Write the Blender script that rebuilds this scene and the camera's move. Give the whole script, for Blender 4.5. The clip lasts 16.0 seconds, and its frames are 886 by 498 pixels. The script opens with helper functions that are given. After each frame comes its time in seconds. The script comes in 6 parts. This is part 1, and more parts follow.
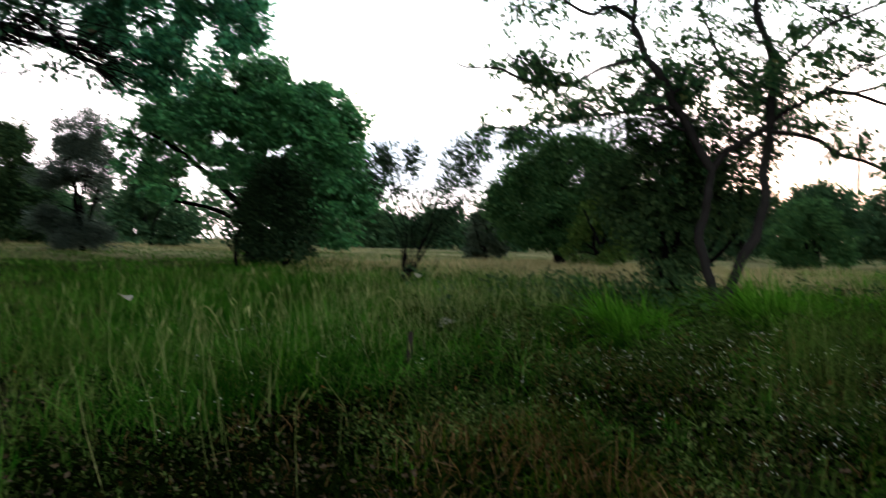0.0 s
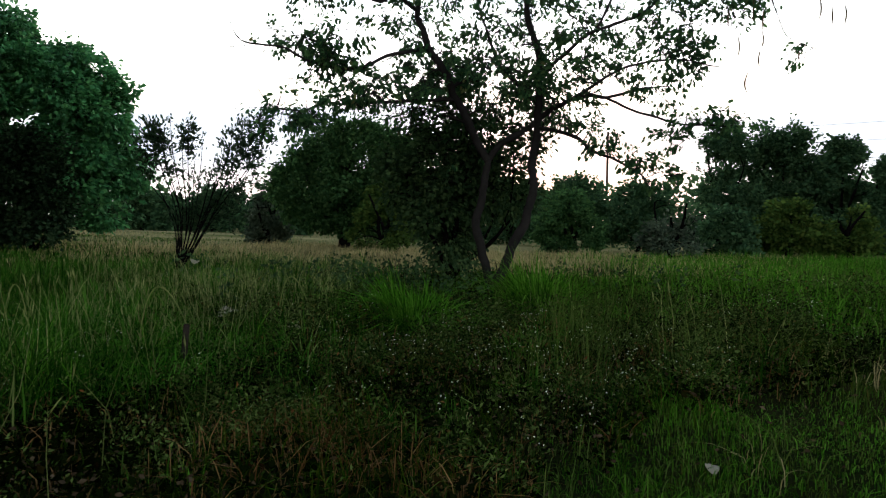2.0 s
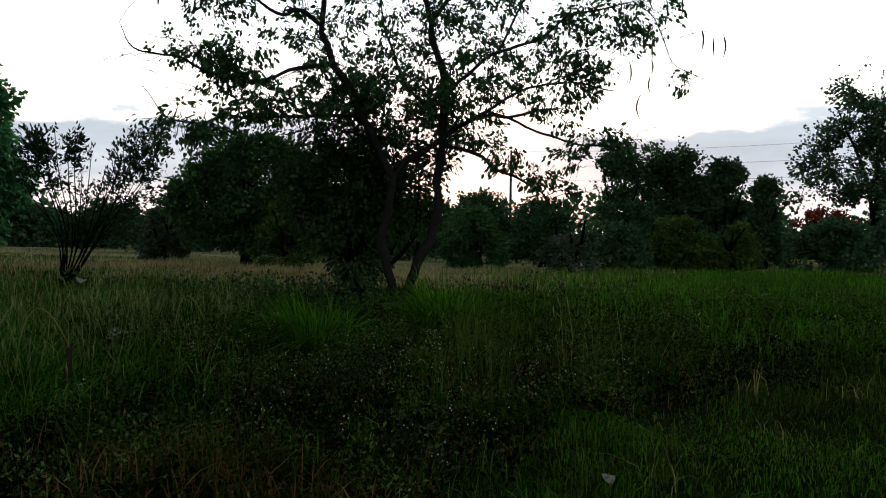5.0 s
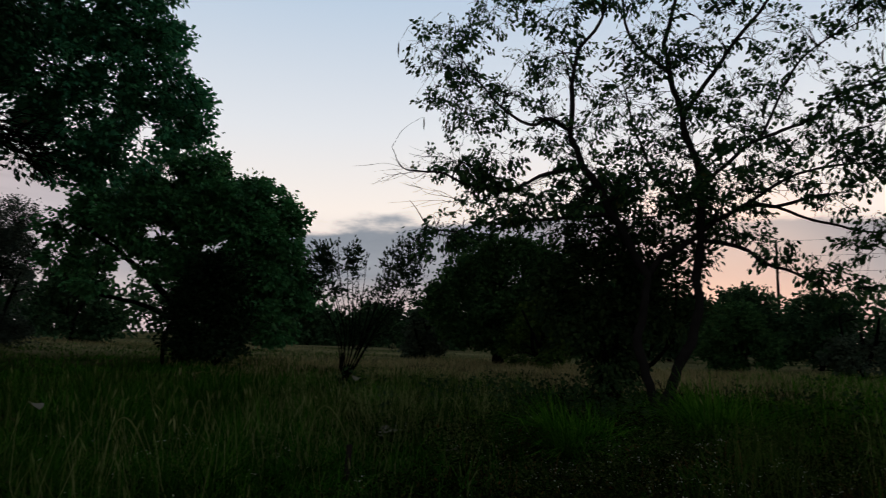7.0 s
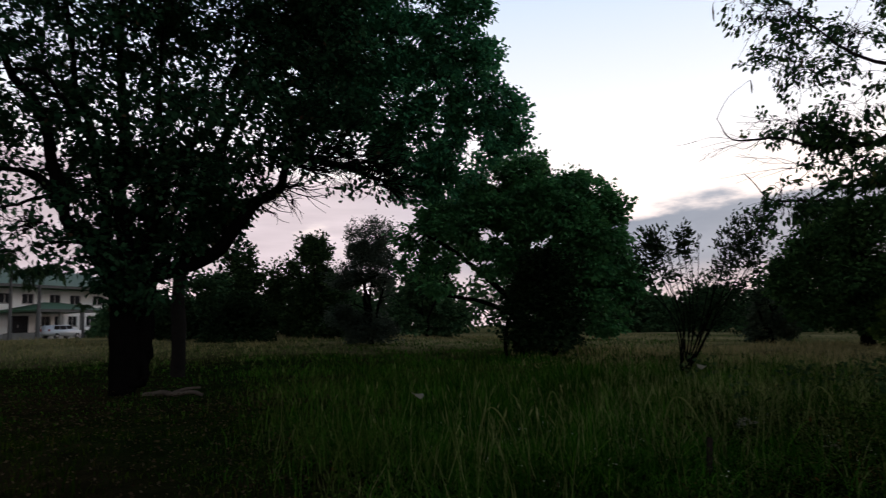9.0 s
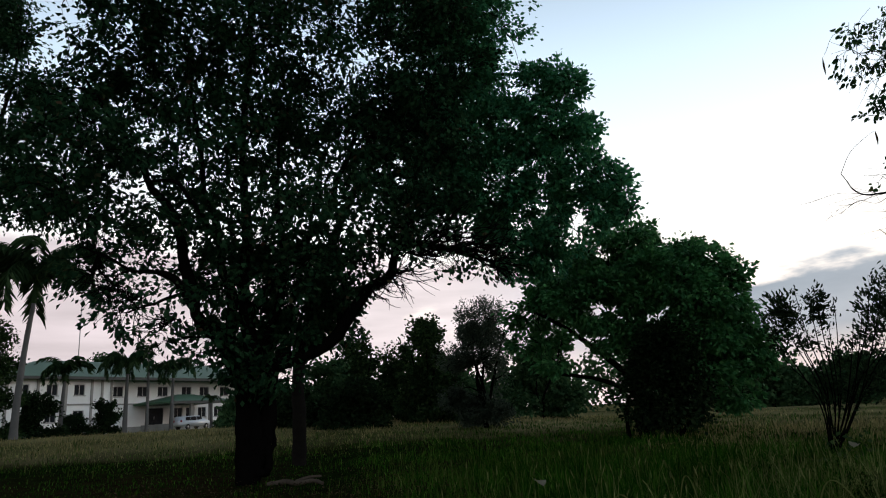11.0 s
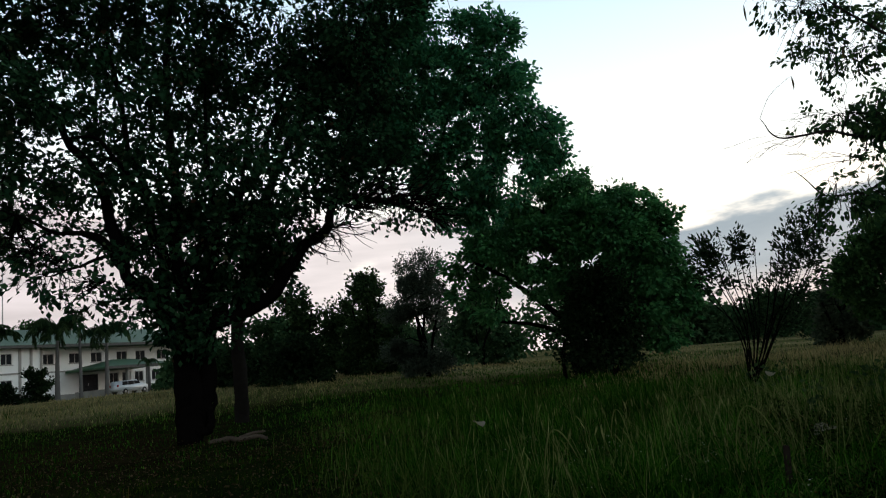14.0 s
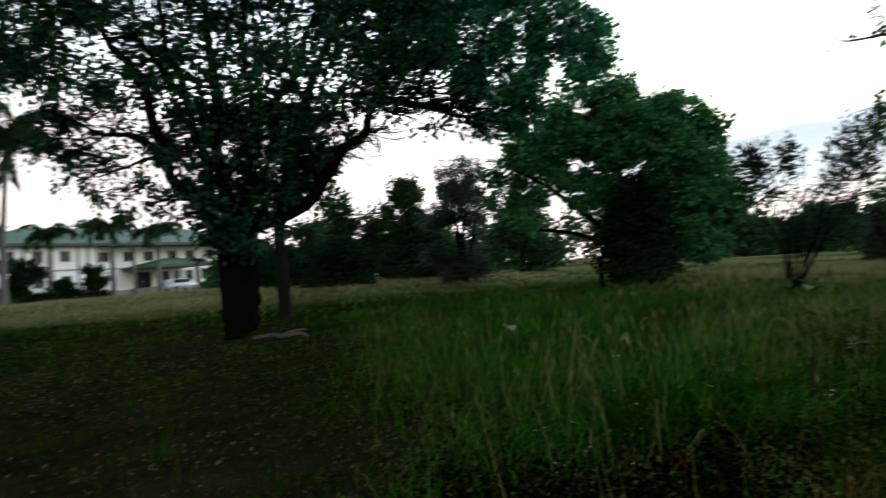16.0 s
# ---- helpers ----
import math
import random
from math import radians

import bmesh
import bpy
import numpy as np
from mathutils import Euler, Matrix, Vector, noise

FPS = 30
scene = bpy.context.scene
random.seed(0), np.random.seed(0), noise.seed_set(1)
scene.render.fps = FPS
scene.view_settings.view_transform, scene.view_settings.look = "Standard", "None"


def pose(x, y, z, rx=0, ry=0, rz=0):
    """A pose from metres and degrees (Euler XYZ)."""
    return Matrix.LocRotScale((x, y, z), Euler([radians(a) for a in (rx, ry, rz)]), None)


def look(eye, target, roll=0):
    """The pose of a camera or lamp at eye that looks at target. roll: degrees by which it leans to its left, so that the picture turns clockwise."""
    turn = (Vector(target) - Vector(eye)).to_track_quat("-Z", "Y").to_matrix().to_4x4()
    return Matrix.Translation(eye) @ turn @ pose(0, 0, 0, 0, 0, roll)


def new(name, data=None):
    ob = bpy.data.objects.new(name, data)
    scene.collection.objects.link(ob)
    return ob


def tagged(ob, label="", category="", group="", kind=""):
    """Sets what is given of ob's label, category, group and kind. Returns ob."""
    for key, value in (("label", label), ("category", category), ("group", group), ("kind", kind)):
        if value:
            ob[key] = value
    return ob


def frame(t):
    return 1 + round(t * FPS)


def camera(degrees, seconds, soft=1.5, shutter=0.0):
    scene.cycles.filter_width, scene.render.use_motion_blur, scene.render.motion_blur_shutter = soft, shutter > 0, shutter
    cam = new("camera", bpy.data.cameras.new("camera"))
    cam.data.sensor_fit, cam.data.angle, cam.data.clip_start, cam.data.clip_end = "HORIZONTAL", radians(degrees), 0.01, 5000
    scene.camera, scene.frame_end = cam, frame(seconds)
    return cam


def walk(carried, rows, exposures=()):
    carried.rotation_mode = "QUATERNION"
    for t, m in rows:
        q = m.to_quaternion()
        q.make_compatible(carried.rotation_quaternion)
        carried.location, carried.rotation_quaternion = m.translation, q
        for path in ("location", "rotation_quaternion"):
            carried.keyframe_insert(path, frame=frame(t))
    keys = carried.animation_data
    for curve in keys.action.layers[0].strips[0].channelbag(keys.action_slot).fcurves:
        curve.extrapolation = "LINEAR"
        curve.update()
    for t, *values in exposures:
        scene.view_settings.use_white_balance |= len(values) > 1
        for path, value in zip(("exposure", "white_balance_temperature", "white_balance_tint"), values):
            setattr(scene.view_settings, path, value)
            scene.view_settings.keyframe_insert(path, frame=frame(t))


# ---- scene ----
# ---------- camera ----------
cam = camera(66.0, 16.0, 1.1, 0.25)
PATH = [
    (0.0, (0.102, -0.057, 1.469), (89.16, -0.30, 0.48)),
    (0.1, (0.088, -0.045, 1.483), (87.74, 0.11, -1.82)),
    (0.5, (0.081, -0.040, 1.489), (87.13, 0.29, -2.80)),
    (1.0, (0.078, -0.041, 1.492), (86.69, -0.48, -8.44)),
    (1.5, (0.090, -0.037, 1.490), (87.36, -1.64, -13.08)),
    (2.0, (0.101, -0.006, 1.505), (87.93, -0.88, -17.41)),
    (2.5, (0.108, 0.006, 1.508), (88.95, -0.75, -19.92)),
    (3.0, (0.120, 0.001, 1.506), (89.13, -0.93, -23.00)),
    (3.2, (0.115, -0.009, 1.509), (88.99, -1.24, -24.40)),
    (5.3, (0.128, 0.003, 1.514), (89.65, -0.82, -25.24)),
    (5.5, (0.124, 0.010, 1.514), (90.88, -0.59, -22.80)),
    (6.0, (0.096, 0.029, 1.529), (96.40, -0.78, -16.78)),
    (6.5, (0.073, 0.076, 1.537), (97.03, -0.87, -10.52)),
    (7.0, (0.040, 0.081, 1.560), (97.31, -0.90, -4.78)),
    (7.5, (-0.006, 0.072, 1.567), (97.38, 0.08, 4.11)),
    (8.0, (-0.055, 0.036, 1.567), (97.43, 0.63, 13.28)),
    (8.5, (-0.081, 0.025, 1.569), (96.77, 0.75, 17.07)),
    (9.0, (-0.086, -0.004, 1.597), (96.53, 1.73, 22.11)),
    (9.5, (-0.119, -0.002, 1.600), (101.15, 1.55, 29.57)),
    (9.7, (-0.131, -0.010, 1.599), (102.81, 1.60, 30.07)),
    (11.8, (-0.117, 0.005, 1.621), (103.59, 3.81, 31.93)),
    (12.0, (-0.131, 0.007, 1.620), (102.45, 3.90, 31.64)),
    (12.5, (-0.155, 0.025, 1.596), (103.76, 3.13, 31.44)),
    (13.0, (-0.125, -0.003, 1.579), (105.02, 3.94, 32.09)),
    (13.5, (-0.088, -0.032, 1.578), (102.40, 6.03, 28.53)),
    (14.0, (-0.076, -0.016, 1.573), (99.27, 6.01, 26.81)),
    (14.5, (-0.047, -0.020, 1.575), (97.75, 6.19, 25.07)),
    (15.0, (-0.030, -0.009, 1.564), (96.23, 6.51, 24.08)),
    (15.5, (-0.029, 0.008, 1.558), (94.18, 5.41, 22.92)),
    (15.8, (-0.010, 0.003, 1.556), (92.58, 5.00, 23.90)),
    (16.0, (0.009, -0.002, 1.555), (91.76, 4.67, 30.16)),
]
EXPOSURES = [(0.0, 2.15, 6450, 11), (1.0, 2.1, 6450, 11), (1.5, 2.1, 6450, 11), (2.0, 1.75, 6450, 10), (2.5, 1.4, 6450, 10), (3.2, 1.1, 6450, 10), (5.5, 0.65, 6500, 10), (6.0, -0.05, 6500, 9), (6.5, -0.3, 6500, 9), (7.0, -0.32, 6450, 13),
             (7.5, -0.2, 6450, 20), (8.0, -0.05, 6450, 22), (8.5, 0.0, 6450, 21), (9.0, 0.1, 6450, 18), (9.7, 0.25, 6450, 12), (12.5, 0.35, 6500, 9), (14.0, 0.35, 6500, 5), (15.5, 0.45, 6500, 5), (16.0, 1.3, 6450, 2)]
walk(cam, [(t, pose(*eye, *turn)) for t, eye, turn in PATH], EXPOSURES)

# ---------- sky and sun: dusk, the sun just down behind the trees ----------
SUN_AZ = 26.0  # degrees from +y towards +x


def make_world():
    world = bpy.data.worlds.new("dusk_sky")
    scene.world = world
    world.use_nodes = True
    nt = world.node_tree
    nt.nodes.clear()
    N, L = nt.nodes.new, nt.links.new
    out, bg = N("ShaderNodeOutputWorld"), N("ShaderNodeBackground")
    sky = N("ShaderNodeTexSky")
    sky.sky_type, sky.sun_disc = "NISHITA", False
    sky.sun_elevation, sky.sun_rotation = radians(1.5), radians(SUN_AZ)
    sky.air_density, sky.dust_density, sky.ozone_density = 1.0, 1.5, 1.0
    co = N("ShaderNodeTexCoord")
    sep = N("ShaderNodeSeparateXYZ")
    L(co.outputs["Generated"], sep.inputs[0])
    # veil of thin cloud: colour by height over the horizon
    veil = N("ShaderNodeValToRGB")
    cr = veil.color_ramp
    for i, (p, c) in enumerate(((0.0, (1.0, 0.80, 0.76)), (0.08, (1.22, 1.02, 0.93)), (0.18, (1.36, 1.25, 1.13)), (0.29, (1.10, 1.15, 1.18)),
                                (0.46, (0.72, 0.90, 1.08)), (0.66, (0.24, 0.32, 0.41)), (1.0, (0.08, 0.11, 0.155)))):
        e = cr.elements[i] if i < 2 else cr.elements.new(p)
        e.position, e.color = p, (*c, 1)
    L(sep.outputs["Z"], veil.inputs[0])
    # brighter towards the sunset, dimmer behind
    dot = N("ShaderNodeVectorMath")
    dot.operation = "DOT_PRODUCT"
    L(co.outputs["Generated"], dot.inputs[0])
    dot.inputs[1].default_value = (math.sin(radians(SUN_AZ)), math.cos(radians(SUN_AZ)), 0.0)
    side = N("ShaderNodeMapRange")
    side.interpolation_type = "SMOOTHSTEP"
    side.inputs[1].default_value, side.inputs[2].default_value = -0.9, 0.35
    side.inputs[3].default_value, side.inputs[4].default_value = 0.45, 1.0
    L(dot.outputs["Value"], side.inputs[0])
    lit = N("ShaderNodeVectorMath")
    lit.operation = "SCALE"
    L(veil.outputs[0], lit.inputs[0])
    L(side.outputs[0], lit.inputs["Scale"])
    # afterglow low over the place where the sun went down
    glow = N("ShaderNodeMapRange")
    glow.interpolation_type = "SMOOTHSTEP"
    glow.inputs[1].default_value, glow.inputs[2].default_value = 0.965, 1.0
    L(dot.outputs["Value"], glow.inputs[0])
    warm = N("ShaderNodeMix")
    warm.data_type, warm.blend_type = "RGBA", "MULTIPLY"
    warm.inputs[7].default_value = (1.14, 0.96, 0.87, 1)
    L(glow.outputs[0], warm.inputs[0])
    L(lit.outputs[0], warm.inputs[6])
    # low cloud bank with a lumpy top and a few streaks
    mp = N("ShaderNodeMapping")
    mp.inputs["Scale"].default_value = (4.0, 4.0, 13.0)
    L(co.outputs["Generated"], mp.inputs[0])
    no = N("ShaderNodeTexNoise")
    no.inputs["Scale"].default_value, no.inputs["Detail"].default_value, no.inputs["Roughness"].default_value = 1.0, 6.0, 0.55
    L(mp.outputs[0], no.inputs["Vector"])
    # threshold height of the bank falls off with elevation
    ht = N("ShaderNodeMapRange")
    ht.inputs[1].default_value, ht.inputs[2].default_value = 0.130, 0.212
    ht.inputs[3].default_value, ht.inputs[4].default_value = 0.28, -0.28
    rise = N("ShaderNodeMapRange")
    rise.inputs[1].default_value, rise.inputs[2].default_value = -0.22, -0.62
    rise.inputs[3].default_value, rise.inputs[4].default_value = 0.0, -0.075
    L(sep.outputs["X"], rise.inputs[0])
    zz = N("ShaderNodeMath")
    zz.operation = "ADD"
    L(sep.outputs["Z"], zz.inputs[0])
    L(rise.outputs[0], zz.inputs[1])
    L(zz.outputs[0], ht.inputs[0])
    sm = N("ShaderNodeMath")
    sm.operation = "ADD"
    L(no.outputs[0], sm.inputs[0])
    L(ht.outputs[0], sm.inputs[1])
    edge = N("ShaderNodeMapRange")
    edge.interpolation_type = "SMOOTHSTEP"
    edge.inputs[1].default_value, edge.inputs[2].default_value = 0.48, 0.62
    edge.inputs[3].default_value, edge.inputs[4].default_value = 0.0, 0.95
    L(sm.outputs[0], edge.inputs[0])
    bank = N("ShaderNodeMix")
    bank.data_type = "RGBA"
    # thinner close to the horizon, where the afterglow shows through
    low = N("ShaderNodeMapRange")
    low.inputs[1].default_value, low.inputs[2].default_value = 0.03, 0.085
    low.inputs[3].default_value, low.inputs[4].default_value = 0.30, 1.0
    L(sep.outputs["Z"], low.inputs[0])
    thick = N("ShaderNodeMath")
    thick.operation = "MULTIPLY"
    L(edge.outputs[0], thick.inputs[0])
    L(low.outputs[0], thick.inputs[1])
    # the bank breaks open where the glow is
    open_sky = N("ShaderNodeMath")
    open_sky.operation = "MULTIPLY_ADD"
    open_sky.inputs[1].default_value, open_sky.inputs[2].default_value = -0.5, 1.0
    L(glow.outputs[0], open_sky.inputs[0])
    shown = N("ShaderNodeMath")
    shown.operation = "MULTIPLY"
    L(thick.outputs[0], shown.inputs[0])
    L(open_sky.outputs[0], shown.inputs[1])
    L(shown.outputs[0], bank.inputs[0])
    L(warm.outputs[2], bank.inputs[6])
    tone = N("ShaderNodeValToRGB")
    tone.color_ramp.elements[0].position, tone.color_ramp.elements[0].color = 0.35, (0.25, 0.32, 0.40, 1)
    tone.color_ramp.elements[1].position, tone.color_ramp.elements[1].color = 0.75, (0.42, 0.49, 0.57, 1)
    L(no.outputs[0], tone.inputs[0])
    # the bank turns from blue-grey to dusky pink away from the sunset
    pink = N("ShaderNodeMapRange")
    pink.inputs[1].default_value, pink.inputs[2].default_value = -0.15, -0.90
    L(sep.outputs["X"], pink.inputs[0])
    dusk = N("ShaderNodeValToRGB")
    dusk.color_ramp.elements[0].position, dusk.color_ramp.elements[0].color = 0.45, (0.86, 0.76, 0.78, 1)
    dusk.color_ramp.elements[1].position, dusk.color_ramp.elements[1].color = 0.95, (0.70, 0.61, 0.64, 1)
    L(pink.outputs[0], dusk.inputs[0])
    share = N("ShaderNodeMath")
    share.operation, share.use_clamp = "MULTIPLY", True
    share.inputs[1].default_value = 2.2
    L(pink.outputs[0], share.inputs[0])
    hue = N("ShaderNodeMix")
    hue.data_type = "RGBA"
    L(share.outputs[0], hue.inputs[0])
    L(tone.outputs[0], hue.inputs[6])
    streak = N("ShaderNodeMapping")
    streak.inputs["Scale"].default_value = (5.0, 5.0, 40.0)
    L(co.outputs["Generated"], streak.inputs[0])
    wisp = N("ShaderNodeTexNoise")
    wisp.inputs["Scale"].default_value, wisp.inputs["Detail"].default_value = 1.0, 5.0
    L(streak.outputs[0], wisp.inputs["Vector"])
    soft = N("ShaderNodeMapRange")
    soft.inputs[1].default_value, soft.inputs[2].default_value = 0.3, 0.7
    soft.inputs[3].default_value, soft.inputs[4].default_value = 0.80, 1.12
    L(wisp.outputs[0], soft.inputs[0])
    wispy = N("ShaderNodeVectorMath")
    wispy.operation = "SCALE"
    L(dusk.outputs[0], wispy.inputs[0])
    L(soft.outputs[0], wispy.inputs["Scale"])
    L(wispy.outputs[0], hue.inputs[7])
    L(hue.outputs[2], bank.inputs[7])
    # clear sky behind
    dim = N("ShaderNodeVectorMath")
    dim.operation = "SCALE"
    dim.inputs["Scale"].default_value = 0.10
    L(sky.outputs[0], dim.inputs[0])
    mix = N("ShaderNodeMix")
    mix.data_type = "RGBA"
    mix.inputs[0].default_value = 0.85
    L(dim.outputs[0], mix.inputs[6])
    L(bank.outputs[2], mix.inputs[7])
    L(mix.outputs[2], bg.inputs[0])
    bg.inputs[1].default_value = 1.0
    L(bg.outputs[0], out.inputs[0])


make_world()
sun = new("sun", bpy.data.lights.new("sun", "SUN"))
sun.data.energy, sun.data.angle, sun.data.color = 0.25, radians(20), (1.0, 0.80, 0.66)
sun.matrix_world = look((60 * math.sin(radians(SUN_AZ)), 60 * math.cos(radians(SUN_AZ)), 9), (0, 0, 0))


# ---------- materials ----------
def material(name, rough=0.8, spec=0.3):
    m = bpy.data.materials.new(name)
    m.use_nodes = True
    b = m.node_tree.nodes["Principled BSDF"]
    b.inputs["Roughness"].default_value = rough
    b.inputs["Specular IOR Level"].default_value = spec
    return m, m.node_tree, b


def ramp(nt, fac, stops):
    r = nt.nodes.new("ShaderNodeValToRGB")
    for i, (p, c) in enumerate(stops):
        e = r.color_ramp.elements[i] if i < 2 else r.color_ramp.elements.new(p)
        e.position, e.color = p, (*c, 1)
    nt.links.new(fac, r.inputs[0])
    return r.outputs[0]


def noise_of(nt, scale, detail=4.0, rough=0.55, space="Object"):
    co = nt.nodes.new("ShaderNodeTexCoord")
    n = nt.nodes.new("ShaderNodeTexNoise")
    n.inputs["Scale"].default_value, n.inputs["Detail"].default_value, n.inputs["Roughness"].default_value = scale, detail, rough
    nt.links.new(co.outputs[space], n.inputs["Vector"])
    return n.outputs[0]


def blend(nt, fac, a, b, mode="MIX"):
    m = nt.nodes.new("ShaderNodeMix")
    m.data_type, m.blend_type = "RGBA", mode
    for i, v in ((0, fac), (6, a), (7, b)):
        if isinstance(v, (int, float)):
            m.inputs[i].default_value = v
        elif isinstance(v, tuple):
            m.inputs[i].default_value = (*v, 1)
        else:
            nt.links.new(v, m.inputs[i])
    return m.outputs[2]


def bump(nt, b, height, strength=0.4, dist=0.02):
    n = nt.nodes.new("ShaderNodeBump")
    n.inputs["Strength"].default_value, n.inputs["Distance"].default_value = strength, dist
    nt.links.new(height, n.inputs["Height"])
    nt.links.new(n.outputs[0], b.inputs["Normal"])


def foliage(name, dark, mid, light, thin=0.25, rough=0.6, patch=0.5, odd=None, gloss=0.0, mottle=0.32):
    """Leaf or blade: each piece its own tone, with broad patches over the plant."""
    m, nt, b = material(name, rough, gloss)
    geo = nt.nodes.new("ShaderNodeNewGeometry")
    stops = [(0.0, dark), (0.5, mid), (0.97, light)]
    if odd:
        stops.append((1.0, odd))
    own = ramp(nt, geo.outputs["Random Per Island"], stops)
    broad = ramp(nt, noise_of(nt, patch, 3.0), [(0.3, (0.93 - mottle, 0.94 - mottle, 0.88 - mottle)), (0.7, (0.93 + mottle, 0.93 + mottle, 0.84 + mottle))])
    col = blend(nt, 1.0, own, broad, "MULTIPLY")
    nt.links.new(col, b.inputs["Base Color"])
    tr = nt.nodes.new("ShaderNodeBsdfTranslucent")
    nt.links.new(col, tr.inputs[0])
    mx = nt.nodes.new("ShaderNodeMixShader")
    mx.inputs[0].default_value = thin
    nt.links.new(b.outputs[0], mx.inputs[1])
    nt.links.new(tr.outputs[0], mx.inputs[2])
    nt.links.new(mx.outputs[0], nt.nodes["Material Output"].inputs[0])
    return m


def barky(name, a, b_, scale=6.0):
    m, nt, b = material(name, 0.95, 0.0)
    n1, n2 = noise_of(nt, scale, 6.0, 0.65), noise_of(nt, scale * 5, 4.0)
    col = blend(nt, n2, ramp(nt, n1, [(0.3, a), (0.7, b_)]), tuple(0.5 * (x + y) for x, y in zip(a, b_)))
    nt.links.new(col, b.inputs["Base Color"])
    bump(nt, b, n1, 0.8, 0.03)
    return m


def painted(name, colour, rough=0.6, dirt=0.25, scale=0.6, metal=0.0):
    m, nt, b = material(name, rough, 0.4)
    n1, n2 = noise_of(nt, scale, 5.0), noise_of(nt, scale * 14, 3.0)
    col = blend(nt, 1.0, colour, ramp(nt, n1, [(0.3, (1 - dirt,) * 3), (0.65, (1.0, 1.0, 1.0))]), "MULTIPLY")
    nt.links.new(col, b.inputs["Base Color"])
    b.inputs["Metallic"].default_value = metal
    bump(nt, b, n2, 0.15, 0.005)
    return m


def ground_material():
    m, nt, b = material("meadow_soil", 0.95, 0.0)
    n1, n2, n3 = noise_of(nt, 0.18, 4.0), noise_of(nt, 2.2, 6.0, 0.65), noise_of(nt, 26.0, 4.0, 0.6)
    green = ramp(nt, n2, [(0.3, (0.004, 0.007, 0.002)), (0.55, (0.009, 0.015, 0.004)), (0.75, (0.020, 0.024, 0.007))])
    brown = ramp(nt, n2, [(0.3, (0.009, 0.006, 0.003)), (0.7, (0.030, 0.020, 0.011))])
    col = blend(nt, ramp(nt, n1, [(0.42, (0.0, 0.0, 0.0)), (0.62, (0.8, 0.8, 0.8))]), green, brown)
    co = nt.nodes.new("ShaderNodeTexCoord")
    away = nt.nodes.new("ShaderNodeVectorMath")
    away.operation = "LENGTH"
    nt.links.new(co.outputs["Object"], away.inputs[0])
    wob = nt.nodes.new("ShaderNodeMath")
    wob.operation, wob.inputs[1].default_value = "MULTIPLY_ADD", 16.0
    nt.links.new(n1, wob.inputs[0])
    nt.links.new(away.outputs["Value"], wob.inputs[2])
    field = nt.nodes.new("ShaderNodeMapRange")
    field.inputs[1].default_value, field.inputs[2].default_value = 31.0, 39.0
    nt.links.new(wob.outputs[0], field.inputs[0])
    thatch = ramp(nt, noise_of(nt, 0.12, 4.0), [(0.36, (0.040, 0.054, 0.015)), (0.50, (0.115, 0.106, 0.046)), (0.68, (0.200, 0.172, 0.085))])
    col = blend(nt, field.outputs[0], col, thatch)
    col = blend(nt, 0.5, col, ramp(nt, n3, [(0.3, (0.45, 0.45, 0.45)), (0.7, (1.4, 1.4, 1.4))]), "MULTIPLY")
    nt.links.new(col, b.inputs["Base Color"])
    bump(nt, b, n3, 0.6, 0.03)
    return m


GROUND = ground_material()
LEAF_ROUND = foliage("round_leaf", (0.014, 0.042, 0.019), (0.028, 0.072, 0.028), (0.054, 0.112, 0.037), 0.28, odd=(0.10, 0.10, 0.035))
LEAF_BIG = foliage("broad_leaf", (0.008, 0.026, 0.014), (0.016, 0.050, 0.024), (0.032, 0.080, 0.036), 0.15, odd=(0.06, 0.04, 0.025))
LEAF_FRESH = foliage("fresh_leaf", (0.022, 0.112, 0.060), (0.044, 0.190, 0.092), (0.080, 0.270, 0.115), 0.36, gloss=0.04, patch=0.8)
LEAF_MANGO = foliage("glossy_leaf", (0.028, 0.112, 0.040), (0.054, 0.190, 0.066), (0.096, 0.262, 0.088), 0.25, 0.45, gloss=0.06, patch=0.7, mottle=0.4)
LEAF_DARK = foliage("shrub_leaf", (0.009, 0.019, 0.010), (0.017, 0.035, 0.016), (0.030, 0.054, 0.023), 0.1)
LEAF_SPRAY = foliage("upright_leaf", (0.010, 0.022, 0.012), (0.020, 0.040, 0.020), (0.036, 0.062, 0.030), 0.15)
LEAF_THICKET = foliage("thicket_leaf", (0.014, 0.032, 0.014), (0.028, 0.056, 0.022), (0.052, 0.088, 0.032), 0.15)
LEAF_FAR = foliage("far_leaf", (0.022, 0.054, 0.026), (0.042, 0.092, 0.042), (0.072, 0.134, 0.058), 0.2, patch=0.25)
LEAF_DOME = foliage("dome_leaf", (0.022, 0.058, 0.020), (0.040, 0.094, 0.032), (0.070, 0.140, 0.044), 0.25, patch=0.7)
LEAF_PALE = foliage("feathery_leaf", (0.040, 0.058, 0.045), (0.064, 0.086, 0.066), (0.100, 0.125, 0.096), 0.35)
LEAF_YELLOW = foliage("yellowish_leaf", (0.030, 0.062, 0.014), (0.052, 0.098, 0.020), (0.090, 0.130, 0.028), 0.25)
LEAF_GREY = foliage("greyish_leaf", (0.034, 0.050, 0.034), (0.056, 0.080, 0.052), (0.090, 0.115, 0.076), 0.25)
FLOWER_RED = foliage("red_blossom", (0.10, 0.022, 0.014), (0.17, 0.036, 0.018), (0.24, 0.065, 0.03), 0.2, odd=(0.05, 0.07, 0.03))
